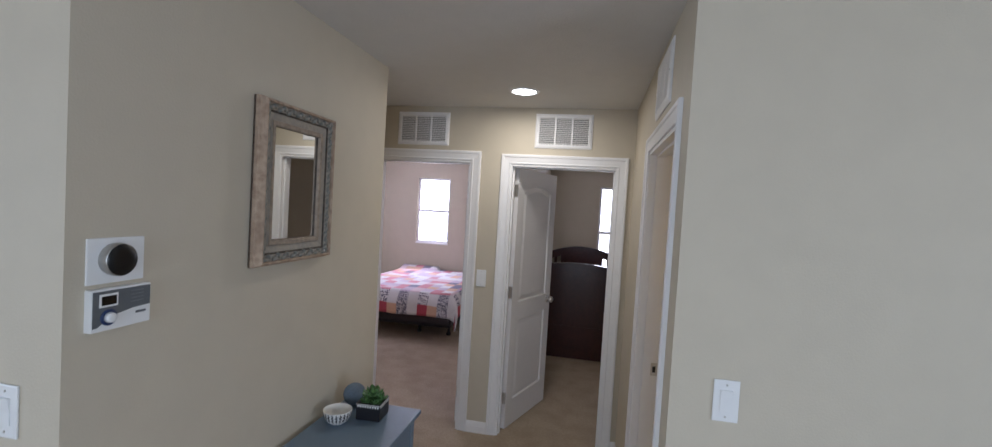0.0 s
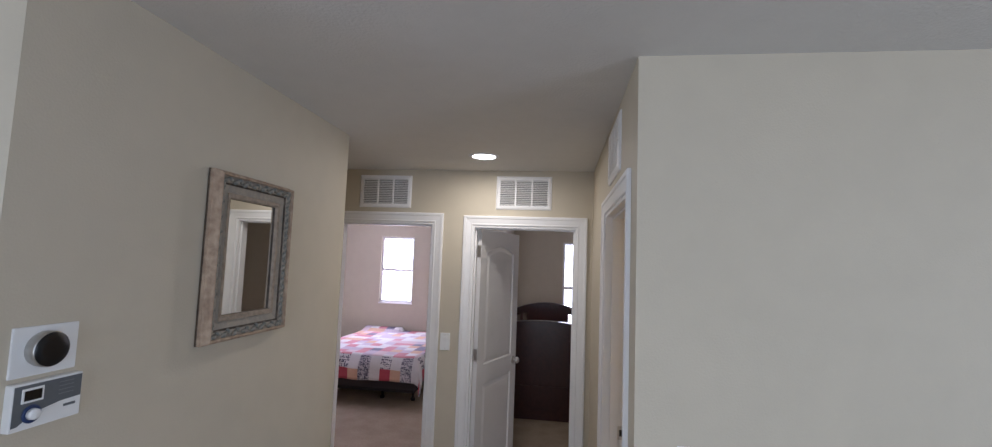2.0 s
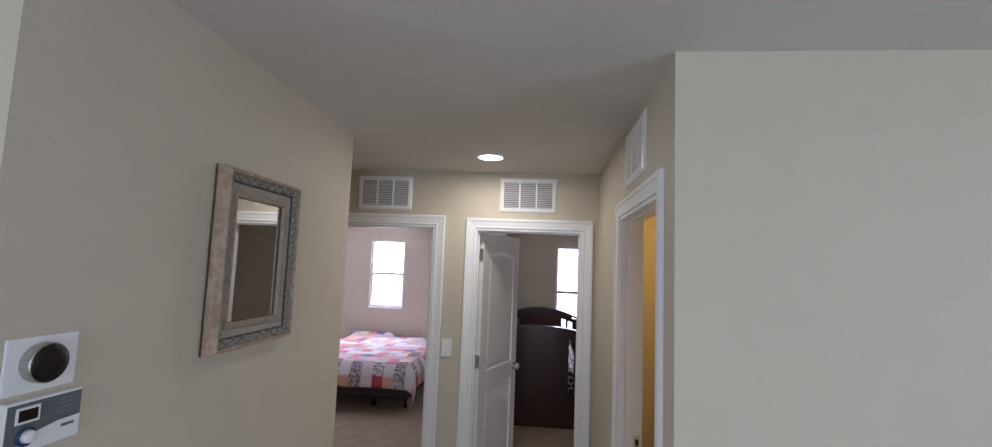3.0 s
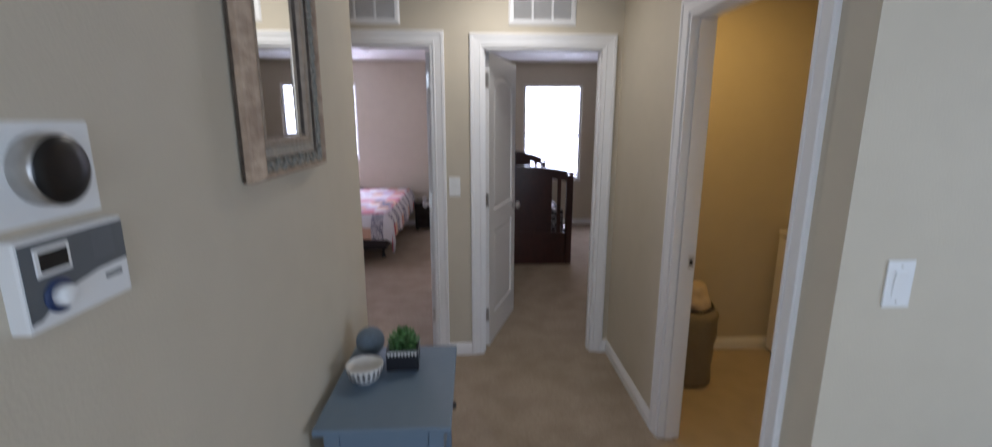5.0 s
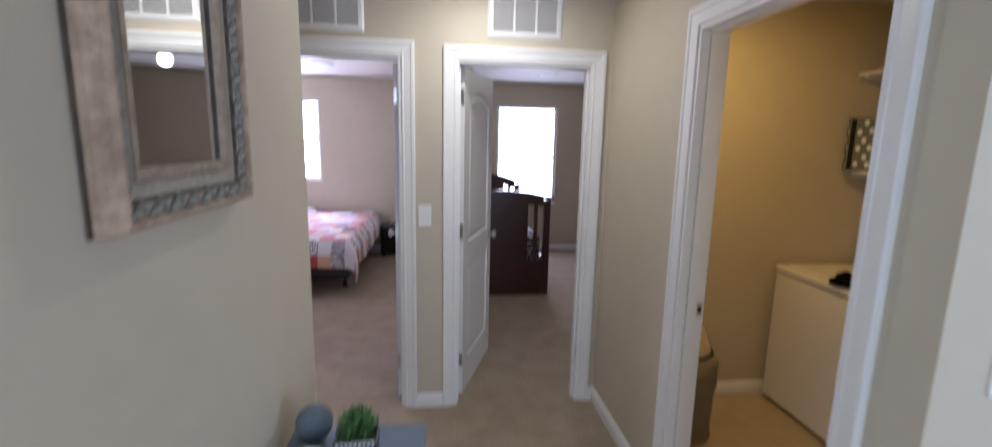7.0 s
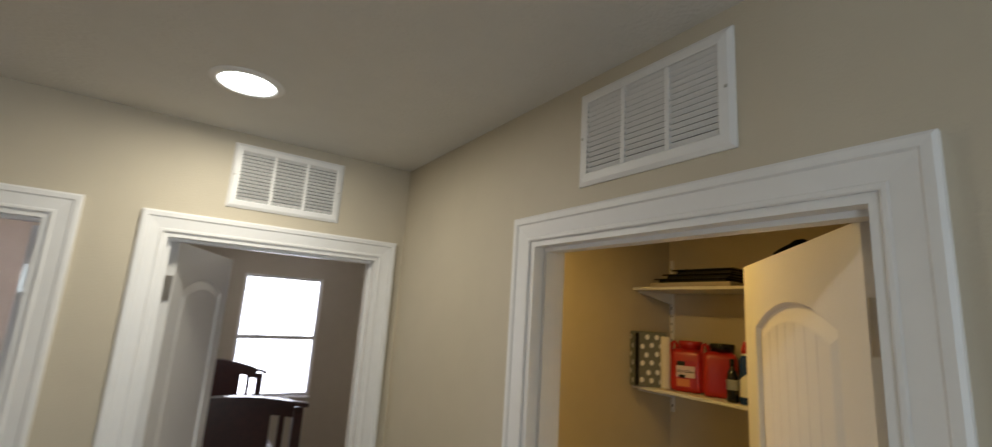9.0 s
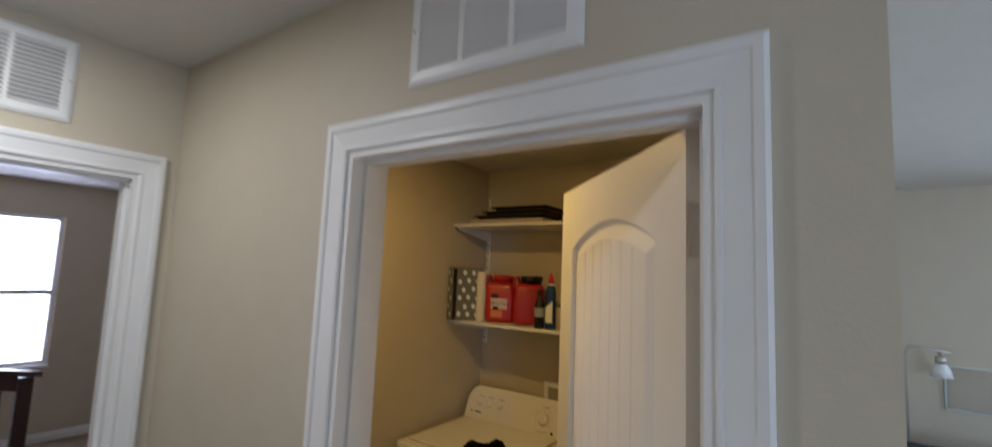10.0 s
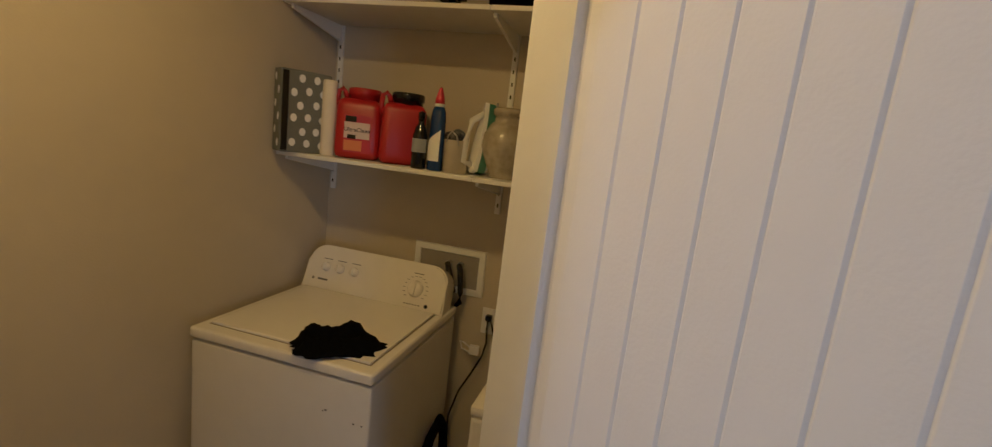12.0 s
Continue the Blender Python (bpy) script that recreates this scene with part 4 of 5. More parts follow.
for a in ((-hx + 0.06, hx - 0.06, -hy + 0.05, -hy + 0.085, 0.16, 0.199), (-hx + 0.06, hx - 0.06, hy - 0.085, hy - 0.05, 0.16, 0.199), (-hx + 0.03, -hx + 0.06, -hy + 0.05, hy - 0.05, 0.16, 0.199), (hx - 0.06, hx - 0.03, -hy + 0.05, hy - 0.05, 0.16, 0.199)):
    bm = bmesh.new()
    box(bm, *a)
    part("frame_rail", bm, IRON, bed)
for sx in (-0.5, 0.22, 0.62):
    for sy in (-hy + 0.32, hy - 0.3):
        bm = bmesh.new()
        lathe(bm, [(0.0, 0.0), (0.028, 0.002), (0.030, 0.03), (0.016, 0.04), (0.016, 0.16), (0, 0.16)], (sx, sy, 0), 12)
        part("leg", bm, IRON, bed)


def cloth(name, base):
    return mat(name, base, 0.92, spots=0.15, spot_size=40, wide=0.12, wide_size=6, bump=0.25, bump_size=120)


def printed(name, base, other, size):
    m = mat(name, base, 0.92, bump=0.25, bump_size=120)
    nt = m.node_tree
    co, v, r, x = nt.nodes.new("ShaderNodeTexCoord"), nt.nodes.new("ShaderNodeTexVoronoi"), nt.nodes.new("ShaderNodeMapRange"), nt.nodes.new("ShaderNodeMix")
    v.inputs["Scale"].default_value, v.inputs["Randomness"].default_value = size, 0.5
    x.data_type = "RGBA"
    nt.links.new(co.outputs["Object"], v.inputs["Vector"])
    nt.links.new(v.outputs["Distance"], r.inputs[0])
    r.inputs[1].default_value, r.inputs[2].default_value, r.inputs[3].default_value, r.inputs[4].default_value = 0.42, 0.5, 1.0, 0.0
    nt.links.new(r.outputs[0], x.inputs[0])
    x.inputs[6].default_value, x.inputs[7].default_value = (*base, 1), (*other, 1)
    nt.links.new(x.outputs[2], nt.nodes["Principled BSDF"].inputs["Base Color"])
    return m


PATCHES = [cloth("white_patch", (0.74, 0.72, 0.73)), cloth("mauve_patch", (0.56, 0.47, 0.56)), cloth("rose_patch", (0.58, 0.24, 0.28)), cloth("crimson_patch", (0.46, 0.07, 0.10)),
           cloth("peach_patch", (0.66, 0.42, 0.30)), printed("navy_floral_patch", (0.72, 0.70, 0.72), (0.07, 0.06, 0.12), 44.0), printed("navy_check_patch", (0.6, 0.58, 0.62), (0.03, 0.03, 0.09), 62.0),
           cloth("slate_patch", (0.20, 0.19, 0.26)), cloth("pale_pink_patch", (0.66, 0.52, 0.55))]
quilt = bmesh.new()
step, drop = 0.0325, 0.265
u0, u1, v0, v1 = -hx - drop, hx + drop, -hy - drop, hy - 0.02
nu, nv = int((u1 - u0) / step), int((v1 - v0) / step)
grid = []
for i in range(nu + 1):
    row = []
    for j in range(nv + 1):
        u, v = u0 + (u1 - u0) * i / nu, v0 + (v1 - v0) * j / nv
        over_u, over_v = max(0, abs(u) - hx), max(0, -hy - v)
        x = max(-hx, min(hx, u))
        y = max(-hy, v)
        down = over_u + over_v if not (over_u and over_v) else max(over_u, over_v) + 0.45 * min(over_u, over_v)
        wav = 0.022 * math.sin(11 * (v if over_u else u) + 1.3) + 0.018 * noise.noise((u * 4, v * 4, 0))
        k = min(1, down / 0.12)
        out = 0.022 + k * (0.03 + max(0, wav)) + 0.05 * down
        if over_u:
            x += math.copysign(out, u) * min(1, over_u / 0.05)
        if over_v:
            y -= out * min(1, over_v / 0.05)
        corner = min(over_u, over_v)
        zz = 0.578 - down - 0.25 * corner + 0.012 * noise.noise((u * 3, v * 3, 2)) + (0.008 if not down else 0)
        if u < -0.1 and v > 0.75:
            zz += 0.05 * min(1, (v - 0.75) * 6) * (1 if not down else 0)
        row.append(quilt.verts.new((x, y, max(0.17, zz))))
    grid.append(row)
table = {}
for i in range(nu):
    for j in range(nv):
        f = quilt.faces.new((grid[i][j], grid[i + 1][j], grid[i + 1][j + 1], grid[i][j + 1]))
        f.smooth = True
        # two rows of patches hang at the foot and the sides, the rest lies on top
        edge = min(i, nu - 1 - i, j)
        along = (i if edge == j else j) // 4
        if edge < 8:
            f.material_index = (6, 0, 3, 4)[along % 4] if edge < 4 else (6, 0, 5, 0)[along % 4]
            continue
        a, b = i // 4, j // 5
        if (a, b) not in table:
            table[a, b] = random.choice((0, 1, 8, 2, 1, 7, 0, 2, 8, 4))
        f.material_index = table[a, b]
q = new("quilt", mesh_of("quilt", quilt, *PATCHES))
q.location = bed.location
tagged(q, "patchwork quilt of red, pink, white and navy patches", "quilt")
so = q.modifiers.new("thick", "SOLIDIFY")
so.thickness, so.offset = 0.012, 1

ns = thing("nightstand", (-1.12, 8.02, 0), "small black nightstand beside the bed", "nightstand")
for n, bx in (("body", (-0.17, 0.17, -0.17, 0.17, 0.03, 0.40)), ("top", (-0.185, 0.185, -0.185, 0.18, 0.4005, 0.42)), ("drawer_front", (-0.155, 0.155, -0.186, -0.1705, 0.22, 0.385)), ("drawer_front", (-0.155, 0.155, -0.186, -0.1705, 0.045, 0.205))):
    bm = bmesh.new()
    rbox(bm, *bx, 0.004, 1)
    part(n, bm, BLACK, ns)
for sx in (-0.14, 0.14):
    for sy in (-0.14, 0.14):
        bm = bmesh.new()
        rbox(bm, sx - 0.02, sx + 0.02, sy - 0.02, sy + 0.02, 0, 0.031, 0.003, 1)
        part("foot", bm, BLACK, ns)
tl = thing("alarm_clock", (-1.16, 7.98, 0.42), "small silver alarm clock on the nightstand", "clock")
bm = bmesh.new()
lathe(bm, [(0, -0.02), (0.032, -0.02), (0.036, -0.014), (0.036, 0.018), (0, 0.02)], (0, 0, 0.037), 20, "y")
part("case", bm, METAL, tl)
bm = bmesh.new()
lathe(bm, [(0, -0.021), (0.03, -0.0205)], (0, 0, 0.037), 20, "y")
part("clock_face", bm, PLASTIC, tl)

# ---- second bedroom: dark wooden bed ----
wb = thing("wooden_bed", (0.115, 7.11, 0), "dark cherry wooden bed with arched footboard and headboard", "bed")


def arched(parent, y, half, end, peak, low):
    """A board with posts, a solid middle, slats at its ends and an arched cap."""
    def top(u):
        return end + (peak - end) * (1 - (u / half) ** 2)
    for s in (-1, 1):
        bm = bmesh.new()
        rbox(bm, s * (half - 0.035) - 0.035, s * (half - 0.035) + 0.035, y - 0.03, y + 0.03, 0, end - 0.028, 0.005, 1)
        part("post", bm, CHERRY, parent)
        for c in (half - 0.150,):
            bm = bmesh.new()
            rbox(bm, s * c - 0.020, s * c + 0.020, y - 0.012, y + 0.012, low + 0.10, top(c) - 0.10, 0.003, 1)
            part("slat", bm, CHERRY, parent)
    n = 16
    us = [-half - 0.03 + (2 * half + 0.06) * i / n for i in range(n + 1)]
    cap = [(u, top(max(-half, min(half, u))) - 0.030) for u in us] + [(u, top(max(-half, min(half, u)))) for u in reversed(us)]
    flip = Matrix(((1, 0, 0, 0), (0, 0, -1, 0), (0, 1, 0, 0), (0, 0, 0, 1)))
    bm = bmesh.new()
    prism(bm, cap, -y - 0.045, -y + 0.045, flip)
    part("arched_cap", bm, CHERRY, parent)
    us = [-half + 0.07 + (2 * half - 0.14) * i / n for i in range(n + 1)]
    rail = [(u, top(u) - 0.12) for u in us] + [(u, top(u) - 0.0305) for u in reversed(us)]
    bm = bmesh.new()
    prism(bm, rail, -y - 0.018, -y + 0.018, flip)
    part("top_rail", bm, CHERRY, parent)
    bm = bmesh.new()
    rbox(bm, -half + 0.07, half - 0.07, y - 0.018, y + 0.018, low - 0.285, low + 0.105, 0.003, 1)
    part("lower_rail", bm, CHERRY, parent)
    w = half - 0.232
    us = [-w + 2 * w * i / n for i in range(n + 1)]
    bm = bmesh.new()
    prism(bm, [(u, low + 0.10) for u in us] + [(u, top(u) - 0.115) for u in reversed(us)], -y - 0.012, -y + 0.012, flip)
    part("middle_panel", bm, CHERRY, parent)


arched(wb, -1.0, 0.555, 1.045, 1.115, 0.27)
arched(wb, 1.02, 0.555, 1.03, 1.16, 0.32)
for s in (-1, 1):
    bm = bmesh.new()
    rbox(bm, s * 0.50 - 0.014, s * 0.50 + 0.014, -0.97, 0.99, 0.22, 0.40, 0.004, 1)
    part("side_rail", bm, CHERRY, wb)
bm = bmesh.new()
rbox(bm, -0.48, 0.48, -0.94, 0.96, 0.26, 0.62, 0.05, 3)
mt = new("mattress", mesh_of("mattress", bm, printed("black_white_print", (0.62, 0.60, 0.60), (0.05, 0.05, 0.06), 18.0)))
mt.location = wb.location
tagged(mt, "mattress with black and white printed cover on the wooden bed", "mattress")
bm = bmesh.new()
rbox(bm, -0.48, 0.48, -0.94, 0.96, 0.235, 0.2595, 0.004, 1)
part("bed_slats", bm, CHERRY, wb)

# ---- laundry ----
wa = thing("washing_machine", (1.959, 3.621, 0), "white top-loading washing machine with knob console", "washer")
hw = 0.343
bm = bmesh.new()
rbox(bm, -0.330, 0.362, -hw, hw, 0.02, 0.834, 0.008, 2)
part("cabinet", bm, ENAMEL, wa)
bm = bmesh.new()
rbox(bm, -0.337, 0.366, -hw - 0.004, hw + 0.004, 0.842, 0.880, 0.012, 3)
part("top_panel", bm, ENAMEL, wa)
bm = bmesh.new()
rbox(bm, -0.285, 0.205, -hw + 0.035, hw - 0.035, 0.8805, 0.890, 0.005, 2)
part("lid", bm, ENAMEL, wa)
# grey rim under the lid paints the shaded gap round its edge
bm = bmesh.new()
rbox(bm, -0.289, 0.209, -hw + 0.031, hw - 0.031, 0.8802, 0.8816, 0.0005, 1)
part("lid_seam", bm, mat("lid_gap_shade", (0.30, 0.27, 0.23), 0.8), wa)
for n in range(4):
    bm = bmesh.new()
    lathe(bm, [(0, 0), (0.02, 0), (0.016, 0.021), (0, 0.021)], ((-0.29, 0.29)[n % 2], (-0.3, 0.3)[n // 2], 0), 10)
    part("foot", bm, BLACK, wa)
out = []
for cx, cy, a0 in ((0.332 - 0.075, 0.0, -90), (0.332 - 0.075, 0.200 - 0.075, 0), (-0.332 + 0.075, 0.200 - 0.075, 90), (-0.332 + 0.075, 0.0, 180)):
    if cy == 0.0:
        out.append((math.copysign(0.338, cx), 0.0))
        continue
    for k in range(7):
        a = radians(a0 + 15 * k)
        out.append((cx + 0.075 * math.cos(a), cy + 0.075 * math.sin(a)))
out = [out[0]] + out[1:8] + out[8:15] + [out[-1]]
TILT_M = pose(0.205, 0, 0.880, 0, 22, 0) @ Matrix(((0, 0, 1, 0), (-1, 0, 0, 0), (0, 1, 0, 0), (0, 0, 0, 1)))
bm = bmesh.new()
prism(bm, out, 0.0, 0.10, TILT_M)
bmesh.ops.bevel(bm, geom=[e for e in bm.edges if len(e.link_faces) == 2 and any(len(f.verts) > 6 for f in e.link_faces)], offset=0.008, segments=2, affect="EDGES")
console = part("console", bm, ENAMEL, wa)
PRINT = mat("grey_print", (0.12, 0.12, 0.125), 0.6)


def on_console(bm_make, u, v, name, m, label=""):
    """Puts a part on the tilted console face, u to its width, v up."""
    bm_ = bmesh.new()
    bm_make(bm_)
    for vert in bm_.verts:
        vert.co = TILT_M @ Vector((u + vert.co.x, v + vert.co.y, -vert.co.z))
    return part(name, bm_, m, console, label)


DIALP = [(0, 0.022), (0.014, 0.022), (0.017, 0.018), (0.019, 0.004), (0.020, 0.0), (0, 0)]
for u, big in ((-0.235, 1.0), (-0.165, 1.0), (-0.095, 1.0), (0.20, 1.75)):
    on_console(lambda b: lathe(b, [(r * big, h) for r, h in DIALP], (0, 0, 0), 24), u, 0.105 if big == 1 else 0.090, "control_knob", ENAMEL)
    on_console(lambda b: rbox(b, -0.004 * big, 0.004 * big, -0.016 * big, 0.016 * big, 0.018, 0.030, 0.002, 1), u, 0.105 if big == 1 else 0.090, "knob_grip", ENAMEL)
    on_console(lambda b: box(b, -0.022, 0.022, 0, 0.003, 0, 0.0006), u, 0.138 if big == 1 else 0.152, "text_bar", PRINT)
for k in range(14):
    a = radians(-40 + 20 * k)
    on_console(lambda b: box(b, -0.006, 0.006, -0.001, 0.001, 0, 0.0006), 0.20 + 0.052 * math.cos(a), 0.090 + 0.052 * math.sin(a), "dial_mark", PRINT)
for k in range(6):
    on_console(lambda b: box(b, -0.004, 0.004, -0.002, 0.002, 0, 0.0006), 0.165 + 0.013 * k, 0.024, "indicator_mark", PRINT)
on_console(lambda b: lathe(b, [(0, 0.004), (0.007, 0.004), (0.008, 0), (0, 0)], (0, 0, 0), 14), 0.262, 0.026, "start_button", BLACK)
on_console(lambda b: box(b, -0.024, 0.024, -0.004, 0.004, 0, 0.0006), -0.238, 0.048, "logo_bar", PRINT)
on_console(lambda b: lathe(b, [(0, 0.001), (0.006, 0.001), (0.006, 0), (0, 0)], (0, 0, 0), 12), -0.285, 0.048, "logo_dot", PRINT)
for u, z_, w_ in ((-0.19, 0.72, 0.010), (-0.18, 0.715, 0.004), (-0.29, 0.70, 0.006), (-0.318, 0.70, 0.004)):
    bm = bmesh.new()
    box(bm, -0.3306, -0.3302, u - w_ / 2, u + w_ / 2, z_, z_ + 0.004)
    part("scuff_mark", bm, BLACK, wa)

CLOTH_BLACK = mat("black_cloth", (0.004, 0.004, 0.0045), 1.0, bump=0.4, bump_size=80)
CLOTH_BLACK.node_tree.nodes["Principled BSDF"].inputs["Specular IOR Level"].default_value = 0.04
bm = bmesh.new()
random.seed(5)
n, m_ = 48, 12
rings = []
for j in range(m_ + 1):
    t = j / m_
    ring = []
    for i in range(n):
        a = 2 * math.pi * i / n
        c_, s_ = math.cos(a), math.sin(a)
        r = (1 - t) * (1 + 0.30 * noise.noise((c_ * 1.6, s_ * 1.6, 7)) + 0.20 * noise.noise((c_ * 5, s_ * 5, 3)) + 0.10 * noise.noise((c_ * 11, s_ * 11, 5)))
        px, py = r * 0.105 * c_, r * 0.170 * s_
        fold = abs(noise.noise((px * 14 + 3, py * 11, 1))) * 0.075 + abs(noise.noise((px * 34, py * 30, 9))) * 0.030
        hh = min(1, 2.6 * t) * (0.010 + fold) + (0.022 if px > 0.0 and t > 0.2 else 0) * min(1, 4 * t)
        ring.append(bm.verts.new((px, py, max(0.001, hh if j else 0.001))))
    rings.append(ring)
for a, b in zip(rings, rings[1:]):
    for i in range(n):
        try:
            bm.faces.new((a[i], a[(i + 1) % n], b[(i + 1) % n], b[i])).smooth = True
        except ValueError:
            pass
bm.faces.new(rings[0])
bmesh.ops.remove_doubles(bm, verts=bm.verts[:], dist=1e-5)
o = new("crumpled_cloth", mesh_of("crumpled_cloth", bm, CLOTH_BLACK))
o.matrix_basis = pose(1.722, 3.478, 0.8895, 0, 0, 28) @ Matrix.Diagonal((0.9, 0.92, 0.82, 1))
tagged(o, "crumpled black cloth lying on the washing machine lid", "cloth")

dy = thing("dryer", (1.955, 2.622, 0), "white front-loading clothes dryer beside the washer", "dryer")
for nme, bx in (("cabinet", (-0.335, 0.335, -0.34, 0.34, 0.02, 0.838)), ("top_panel", (-0.338, 0.335, -0.343, 0.343, 0.842, 0.872)), ("console", (0.20, 0.335, -0.335, 0.335, 0.8725, 1.03))):
    bm = bmesh.new()
    rbox(bm, *bx, 0.012, 2)
    part(nme, bm, ENAMEL, dy)
bm = bmesh.new()
lathe(bm, [(0, -0.022), (0.20, -0.022), (0.22, -0.014), (0.225, 0.0), (0, 0.0)], (-0.3355, 0, 0.45), 32, "x")
part("door", bm, ENAMEL, dy)
for k in range(4):
    bm = bmesh.new()
    lathe(bm, [(0, 0), (0.02, 0), (0.016, 0.021), (0, 0.021)], ((-0.29, 0.29)[k % 2], (-0.3, 0.3)[k // 2], 0), 10)
    part("foot", bm, BLACK, dy)

# shelves on standards and brackets
SHELF = mat("white_melamine", (0.76, 0.74, 0.70), 0.45, spots=0.08, spot_size=30, wide=0.08, wide_size=3)
for z_ in (1.470, 2.046):
    for y0, y1 in ((3.172, 3.999), (2.19, 3.170)):
        bm = bmesh.new()
        rbox(bm, 2.03, 2.374, y0, y1, z_ - 0.017, z_, 0.002, 1)
        tagged(new("wall_shelf", mesh_of("wall_shelf", bm, SHELF)), "white melamine shelf board on wall brackets", "shelf", "laundry shelves")
for y_ in (3.972, 3.160, 2.45):
    st = thing("shelf_standard", (2.39, y_, 1.30), "white slotted shelf standard with two brackets", "shelf bracket", "shelf standards")
    bm = bmesh.new()
    rbox(bm, -0.014, 0, -0.012, 0.012, 0.0, 0.95, 0.002, 1)
    part("upright", bm, PLASTIC, st)
    # slots are dark patches on the solid upright, their shade put into colour
    for k in range(18):
        bm = bmesh.new()
        box(bm, -0.0148, -0.0138, -0.003, 0.003, 0.03 + k * 0.05, 0.045 + k * 0.05)
        part("slot", bm, DARK, st)
    for z_ in (0.1525, 0.7285):
        bm = bmesh.new()
        prism(bm, [(-0.016, z_), (-0.33, z_), (-0.33, z_ - 0.015), (-0.05, z_ - 0.062), (-0.016, z_ - 0.07)], -0.006, 0.006, Matrix(((1, 0, 0, 0), (0, 0, -1, 0), (0, 1, 0, 0), (0, 0, 0, 1))))
        part("bracket", bm, PLASTIC, st)

SH = 1.4705
SPOT = mat("grey_fabric", (0.17, 0.18, 0.165), 0.9, spots=0.25, spot_size=80, wide=0.2, wide_size=8, bump=0.3, bump_size=200)
bx = thing("storage_box", (2.100, 3.895, SH), "grey fabric storage box with white polka dots", "storage box", turn=-30)
bm = bmesh.new()
rbox(bm, -0.135, 0.062, -0.04, 0.038, 0, 0.312, 0.010, 2)
part("body", bm, SPOT, bx)
bm = bmesh.new()
rbox(bm, -0.131, -0.108, -0.0445, -0.0402, 0.008, 0.304, 0.0015, 1)
part("handle_strap", bm, BLACK, bx, "black webbing strap")
random.seed(8)


def dot_mesh(axis):
    d = bmesh.new()
    ring = [(0.0125 * math.cos(k * math.pi / 6), 0.0155 * math.sin(k * math.pi / 6)) for k in range(12)]
    d.faces.new([d.verts.new((u, 0, v) if axis == "y" else (0, u, v)) for u, v in ring])
    return mesh_of("white_dot", d, PLASTIC)


dot_y, dot_x = dot_mesh("y"), dot_mesh("x")
for row in range(6):
    for col in range(4):
        px = -0.085 + col * 0.058 + (0.029 if row % 2 else 0)
        if px < 0.045:
            o = new("white_dot", dot_y)
            o.parent = bx
            o.matrix_basis = pose(px + random.uniform(-0.006, 0.006), -0.0407, 0.035 + row * 0.049 + random.uniform(-0.005, 0.005))
    o = new("white_dot", dot_x)
    o.parent = bx
    o.matrix_basis = pose(-0.1356, 0.012 if row % 2 else -0.018, 0.035 + row * 0.049) @ Matrix.Diagonal((1, 0.7, 1, 1))

bm = bmesh.new()
lathe(bm, [(0, 0), (0.027, 0), (0.028, 0.004), (0.028, 0.285), (0.025, 0.292), (0.008, 0.290), (0, 0.290)], (0, 0, 0), 20)
o = new("paper_roll", mesh_of("paper_roll", bm, mat("cream_paper", (0.74, 0.68, 0.56), 0.8, spots=0.1, spot_size=40)))
o.location = (2.105, 3.818, SH)
tagged(o, "tall cream paper roll standing on the shelf", "paper roll")

RED = mat("red_plastic", (0.38, 0.011, 0.004), 0.34, spots=0.15, spot_size=20, wide=0.1, wide_size=6)
LABEL_RED = mat("label_red", (0.40, 0.02, 0.03), 0.45, spots=0.1)
LABEL_PALE = mat("label_pale", (0.62, 0.50, 0.44), 0.5, spots=0.2, spot_size=50)


def jug(place, turn, label, cap):
    j = thing("detergent_jug", place, label, "detergent jug", "red detergent jugs", turn)
    t_ = bmesh.new()
    rbox(t_, -0.082, 0.082, -0.088, 0.088, 0, 0.235, 0.034, 4)
    for v in t_.verts:
        k = max(0, (v.co.z - 0.17) / 0.065)
        v.co.x *= 1 - 0.16 * k * k
        v.co.y *= 1 - 0.16 * k * k
    for f in t_.faces:
        f.smooth = True
    part("body", t_, RED, j)
    bm_ = bmesh.new()
    lathe(bm_, [(0.060, 0.228), (0.058, 0.246), (0.064, 0.248), (0.064, 0.272), (0.060, 0.277), (0, 0.277)], (0, -0.012, 0), 30)
    part("cap", bm_, cap, j)
    bm_ = bmesh.new()
    tube(bm_, [(-0.02, 0.050, 0.222), (-0.022, 0.062, 0.258), (-0.022, 0.072, 0.270), (-0.022, 0.085, 0.260), (-0.022, 0.090, 0.225), (-0.022, 0.082, 0.185)], 0.010)
    part("handle", bm_, RED, j)
    return j


j1 = jug((2.175, 3.718, SH), 24, "red plastic detergent jug with printed front label", RED)
flat = Matrix(((0, 0, -1, 0), (-1, 0, 0, 0), (0, 1, 0, 0), (0, 0, 0, 1)))
for nme, b, m in (("front_label", (-0.05, 0.05, 0.025, 0.170, 0.0822, 0.0828), LABEL_RED), ("label_block", (-0.049, 0.048, 0.080, 0.142, 0.0829, 0.0832), LABEL_PALE), ("label_title", (-0.046, -0.004, 0.143, 0.165, 0.0829, 0.0832), BLACK), ("label_box", (-0.036, -0.004, 0.078, 0.094, 0.0833, 0.0835), BLACK), ("label_picture", (-0.048, 0.02, 0.032, 0.072, 0.0829, 0.0832), mat("label_orange", (0.6, 0.2, 0.05), 0.5))):
    t_ = bmesh.new()
    box(t_, *b)
    bm = bmesh.new()
    merge(bm, t_, flat)
    part(nme, bm, m, j1)
fc = bpy.data.curves.new("label_text", "FONT")
fc.body, fc.size, fc.extrude = "UltraClean", 0.0225, 0.0002
fc.align_x = "CENTER"
to = new("label_text", fc)
dg = bpy.context.evaluated_depsgraph_get()
